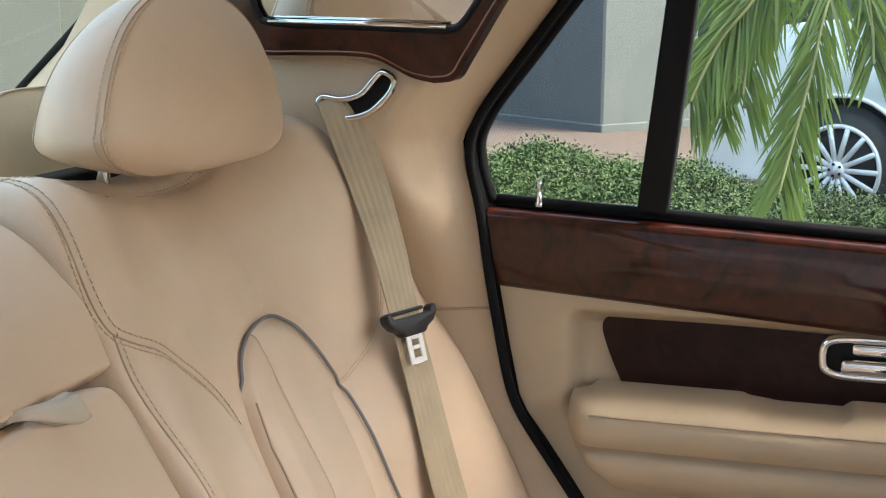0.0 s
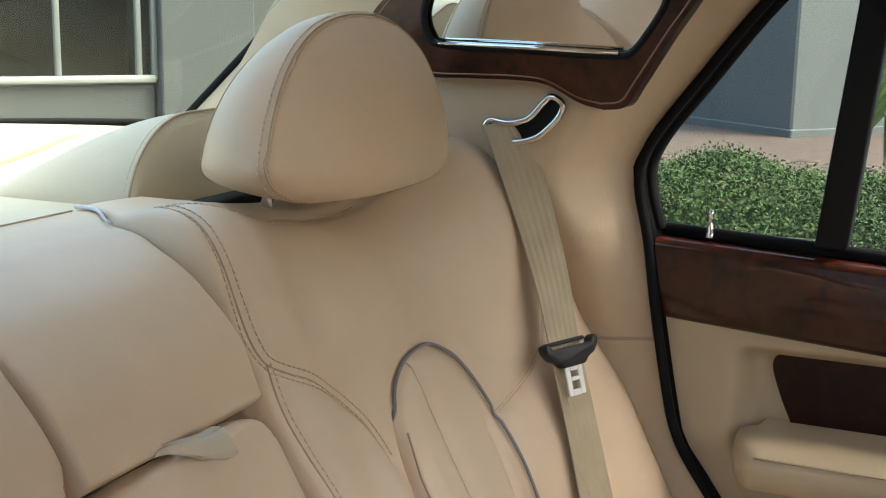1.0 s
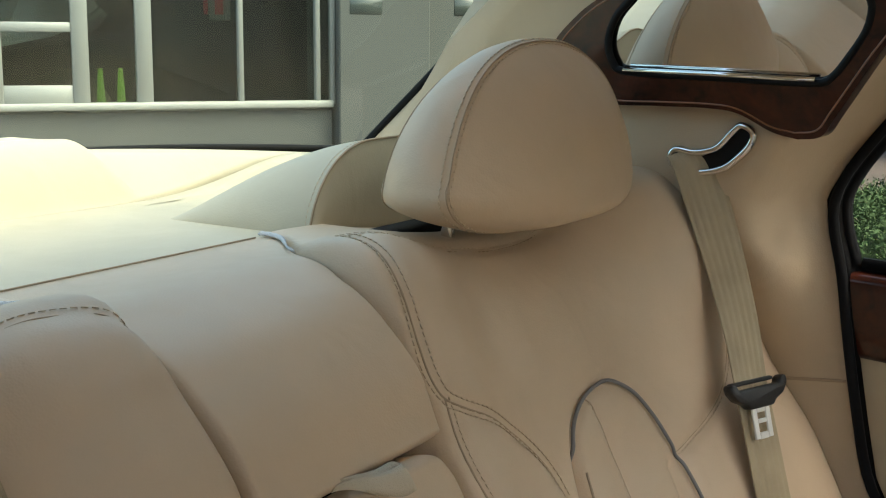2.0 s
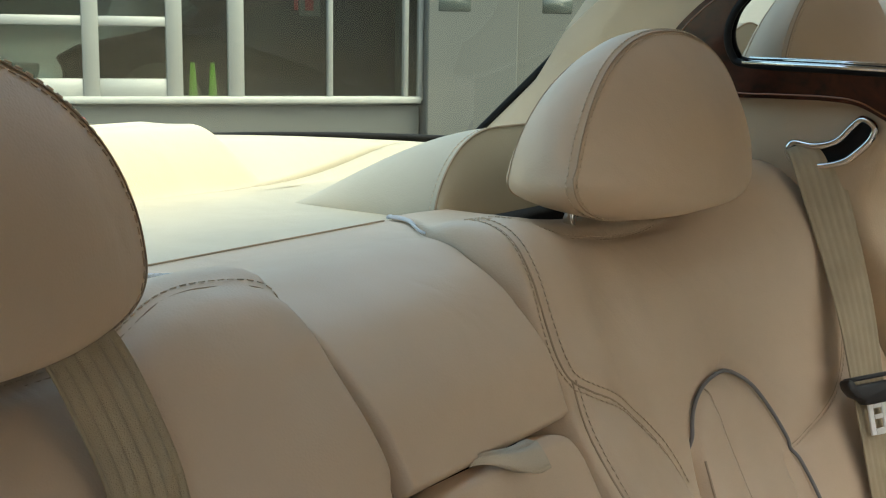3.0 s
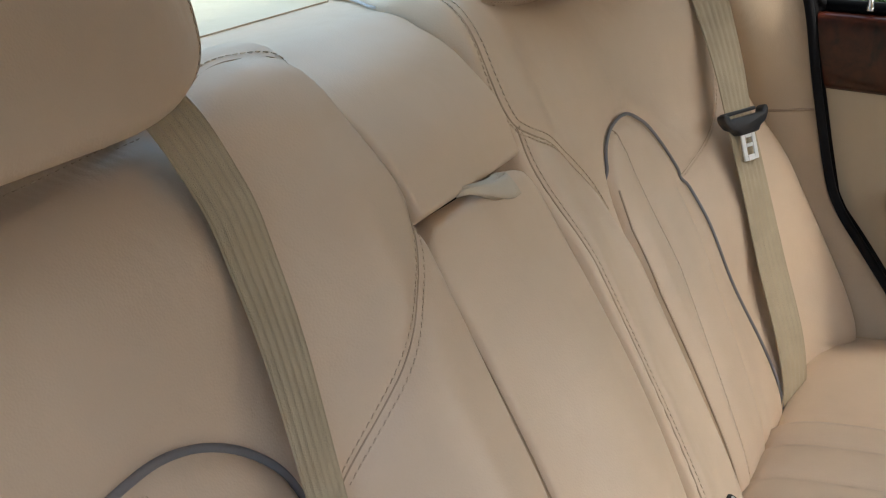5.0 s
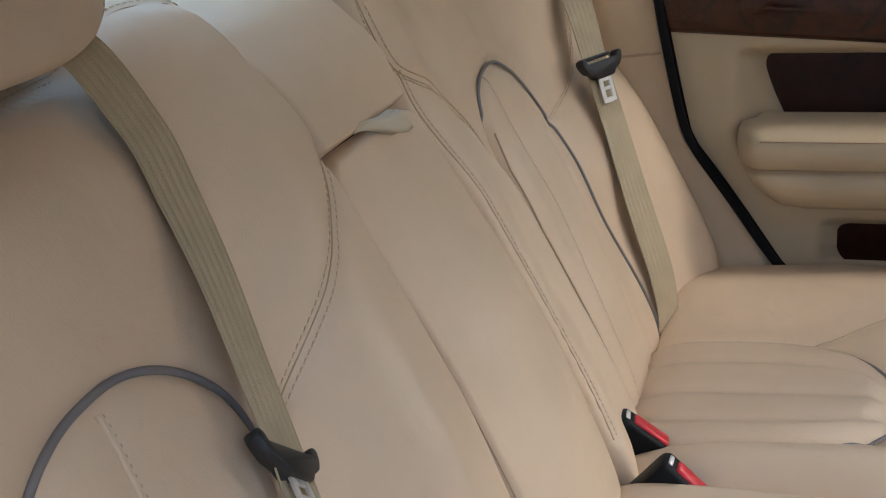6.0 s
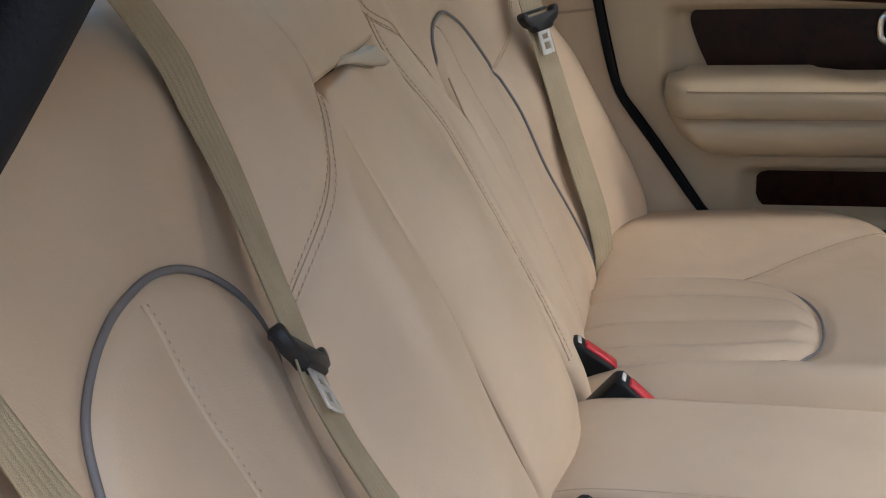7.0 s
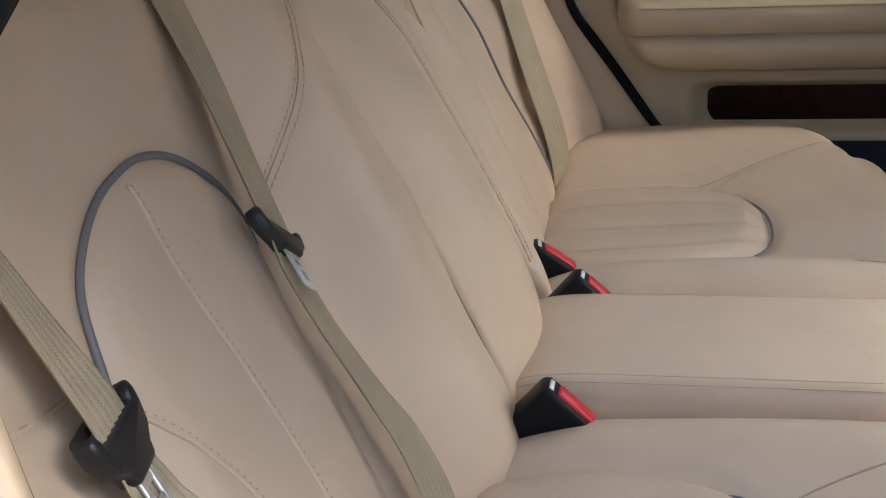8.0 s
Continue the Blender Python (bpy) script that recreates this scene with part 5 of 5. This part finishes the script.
for _ in range(200000):
    x = random.uniform(3.8, 5.6)
    y = random.uniform(-3.2, 2.4)
    z = GZ + hedge_top(x, y) * (1 - random.random() ** 3 * 0.75) + random.uniform(-0.03, 0.02) + 0.06 * random.random() ** 6
    a, b, r = random.uniform(0, 6.28), random.uniform(-0.5, 1.3), random.uniform(0.007, 0.0125)
    d = Vector((math.cos(a) * math.cos(b), math.sin(a) * math.cos(b), math.sin(b)))
    s_ = d.cross(Vector((random.uniform(-1, 1), random.uniform(-1, 1), 1))).normalized() * r * 0.5
    c = Vector((x, y, z))
    o = len(verts)
    verts += [c - d * r, c + s_, c + d * r, c - s_]
    faces.append((o, o + 1, o + 2, o + 3))
mesh_object("leaves", verts, faces, LEAF, hedge, smooth=False)
# dark sheet below the leaves stands for the hedge's inner shade
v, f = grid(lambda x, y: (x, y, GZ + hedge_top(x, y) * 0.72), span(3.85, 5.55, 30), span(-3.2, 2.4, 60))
mesh_object("shade_sheet", v, f, HEDGESHADE, hedge)

# feather palm whose fronds hang beside the car
def frond(palm, pts, seed, leaflet=0.24, gap=1):
    """One arching rib with two rows of narrow drooping leaflets."""
    rnd = random.Random(seed)
    line = spline(pts, 26)
    tube("rib", line, 0.006, STEM, palm, sides=6)
    verts, faces = [], []
    n = len(line)
    for i in range(3, n - 1, gap):
        t = (line[i + 1] - line[i - 1]).normalized()
        k = i / n
        for side in (-1, 1):
            if rnd.random() < 0.06:
                continue
            out = t.cross(Vector((1.0, 0.1, 0.2))).normalized() * side
            ln = leaflet * (0.55 + 0.6 * math.sin(math.pi * min(1, 0.1 + k * 0.72))) * rnd.uniform(0.75, 1.15)
            p = line[i] + t * rnd.uniform(-0.006, 0.006)
            d = (out * rnd.uniform(0.45, 0.8) + t * rnd.uniform(0.7, 1.1) + Vector((rnd.uniform(-0.35, 0.35), 0, -0.30))).normalized()
            wv = d.cross(Vector((1, rnd.uniform(-0.8, 0.8), rnd.uniform(-0.5, 0.5)))).normalized() * rnd.uniform(0.0030, 0.0062)
            o = len(verts)
            drop = Vector((0, 0, -1))
            a, b = p + d * ln * 0.45 + drop * 0.03 * ln, p + d * ln * 0.8 + drop * 0.12 * ln
            verts += [p - wv * 0.5, p + wv * 0.5, a + wv, a - wv, b + wv * 0.7, b - wv * 0.7, p + d * ln + drop * 0.22 * ln]
            faces += [(o, o + 1, o + 2, o + 3), (o + 3, o + 2, o + 4, o + 5), (o + 5, o + 4, o + 6)]
    mesh_object("leaflets", verts, faces, PALM, palm, smooth=False)


palm = thing("palm_tree", "green feather palm with drooping fronds", "palm tree")
part("trunk", cylinder(0.16, 2.3, 16, at=(3.5, -1.75, GZ + 1.15), r2=0.11), TWIG, palm)
crown = Vector((3.5, -1.75, GZ + 2.3))
# lower course of each hanging frond in (x, y, z), and the length of its leaflets
FRONDS = [
    ([(3.25, -0.45, 1.55), (3.20, -0.367, 1.30), (3.20, -0.332, 1.09), (3.20, -0.287, 0.87), (3.20, -0.258, 0.72)], 0.17),
    ([(3.25, -0.30, 1.48), (3.22, -0.21, 1.39), (3.20, -0.14, 1.29), (3.20, -0.07, 1.20), (3.20, -0.02, 1.10), (3.20, 0.02, 1.0)], 0.18),
    ([(3.28, -0.20, 1.50), (3.25, -0.165, 1.36), (3.25, -0.145, 1.17), (3.25, -0.135, 1.02)], 0.19),
    ([(3.30, -0.12, 1.48), (3.28, -0.07, 1.28), (3.26, -0.06, 1.12), (3.26, -0.07, 0.95)], 0.15),
    ([(3.30, -0.42, 1.55), (3.25, -0.47, 1.37), (3.25, -0.50, 1.22), (3.25, -0.51, 1.12)], 0.14),
    ([(3.50, -0.32, 1.62), (3.45, -0.25, 1.45), (3.40, -0.18, 1.32), (3.40, -0.10, 1.22)], 0.18),
    ([(3.60, -0.88, 1.95), (3.50, -0.80, 1.68), (3.45, -0.76, 1.48), (3.45, -0.74, 1.34)], 0.20),
    ([(3.90, -1.38, 1.90), (4.05, -1.18, 1.60), (4.10, -1.08, 1.30)], 0.26),
    ([(3.20, -2.43, 1.90), (3.05, -2.73, 1.50), (3.0, -2.83, 1.2)], 0.26),
    ([(2.90, -1.33, 2.0), (2.75, -1.13, 1.75), (2.65, -1.03, 1.6)], 0.26)]
for i, (course, leaflet) in enumerate(FRONDS):
    course = [Vector(p) for p in course]
    frond(palm, [crown, crown.lerp(course[0], 0.5) + Vector((0, 0, 0.28))] + course, i, leaflet)

# white parked car; local y runs towards its nose, the side with the wheel faces -x
wcar = thing("parked_car", "white parked car with multi-spoke alloy wheels", "car")
wcar.matrix_world = pose(6.26, -0.56, GZ - 0.01, 0, 0, -27)
WR = 0.345
arch = [(0.40 * math.cos(radians(a)), WR + 0.40 * math.sin(radians(a))) for a in range(-15, 196, 10)]
prof = [(0.86, 0.22)] + [(0.90, 0.45), (0.88, 0.75), (0.82, 0.98), (0.66, 1.08), (0.20, 1.14), (-0.5, 1.18), (-1.0, 1.22), (-1.7, 1.72), (-3.0, 1.74), (-3.6, 1.05), (-3.9, 0.95), (-3.95, 0.25)] + [(-0.42, 0.22)] + arch[::-1][0:]
part("body", prism(prof, "x", 0.03, 1.75, 0.02, 2), WHITEPAINT, wcar, angle=40)
part("wheel_well", cylinder(0.41, 0.3, 40, at=(0.25, 0, WR), rot=(0, 90, 0)), BLACK, wcar, "dark wheel well")
tube("arch_lip", [(0.03, a, z) for a, z in arch], 0.012, WHITEPAINT, wcar, "white wheel arch lip")
part("side_marker", rounded_box((0.02, 0.09, 0.035), 0.008, 2, at=(0.03, 0.55, 0.66)), INLAY, wcar, "orange side marker")
part("side_window", prism([(-1.12, 1.24), (-1.74, 1.66), (-2.9, 1.68), (-3.3, 1.26)], "x", 0.022, 0.04, 0.004), DARKPANE, wcar, "dark side window")
wheel = part("wheel", cylinder(WR, 0.21, 56, at=(0.12, 0, WR), rot=(0, 90, 0), bevel=0.035), TYRE, wcar, "black tyre")
part("wheel_dish", cylinder(0.235, 0.02, 48, at=(0.014, 0, WR), rot=(0, 90, 0)), BLACK, wheel, "dark gap behind the spokes")
tube("rim", [(0.008, 0.236 * math.cos(a), WR + 0.236 * math.sin(a)) for a in [2 * math.pi * k / 60 for k in range(60)]], 0.013, ALLOY, wheel, "silver alloy rim", closed=True)
hub = part("hub", cylinder(0.055, 0.03, 24, at=(0.0, 0, WR), rot=(0, 90, 0), bevel=0.008), ALLOY, wheel, "silver hub")
for k in range(14):
    a = 2 * math.pi * k / 14
    bm = rounded_box((0.022, 0.19, 0.028), 0.005, 1, at=(0, 0.138, 0))
    bm.transform(pose(0.002, 0, WR, math.degrees(a), 0, 0))
    part("spoke", bm, ALLOY, wheel, "silver spoke")
for k in range(5):
    a = 2 * math.pi * k / 5
    part("wheel_bolt", cylinder(0.008, 0.012, 10, at=(-0.014, 0.033 * math.cos(a), WR + 0.033 * math.sin(a)), rot=(0, 90, 0)), BLACK, wheel)
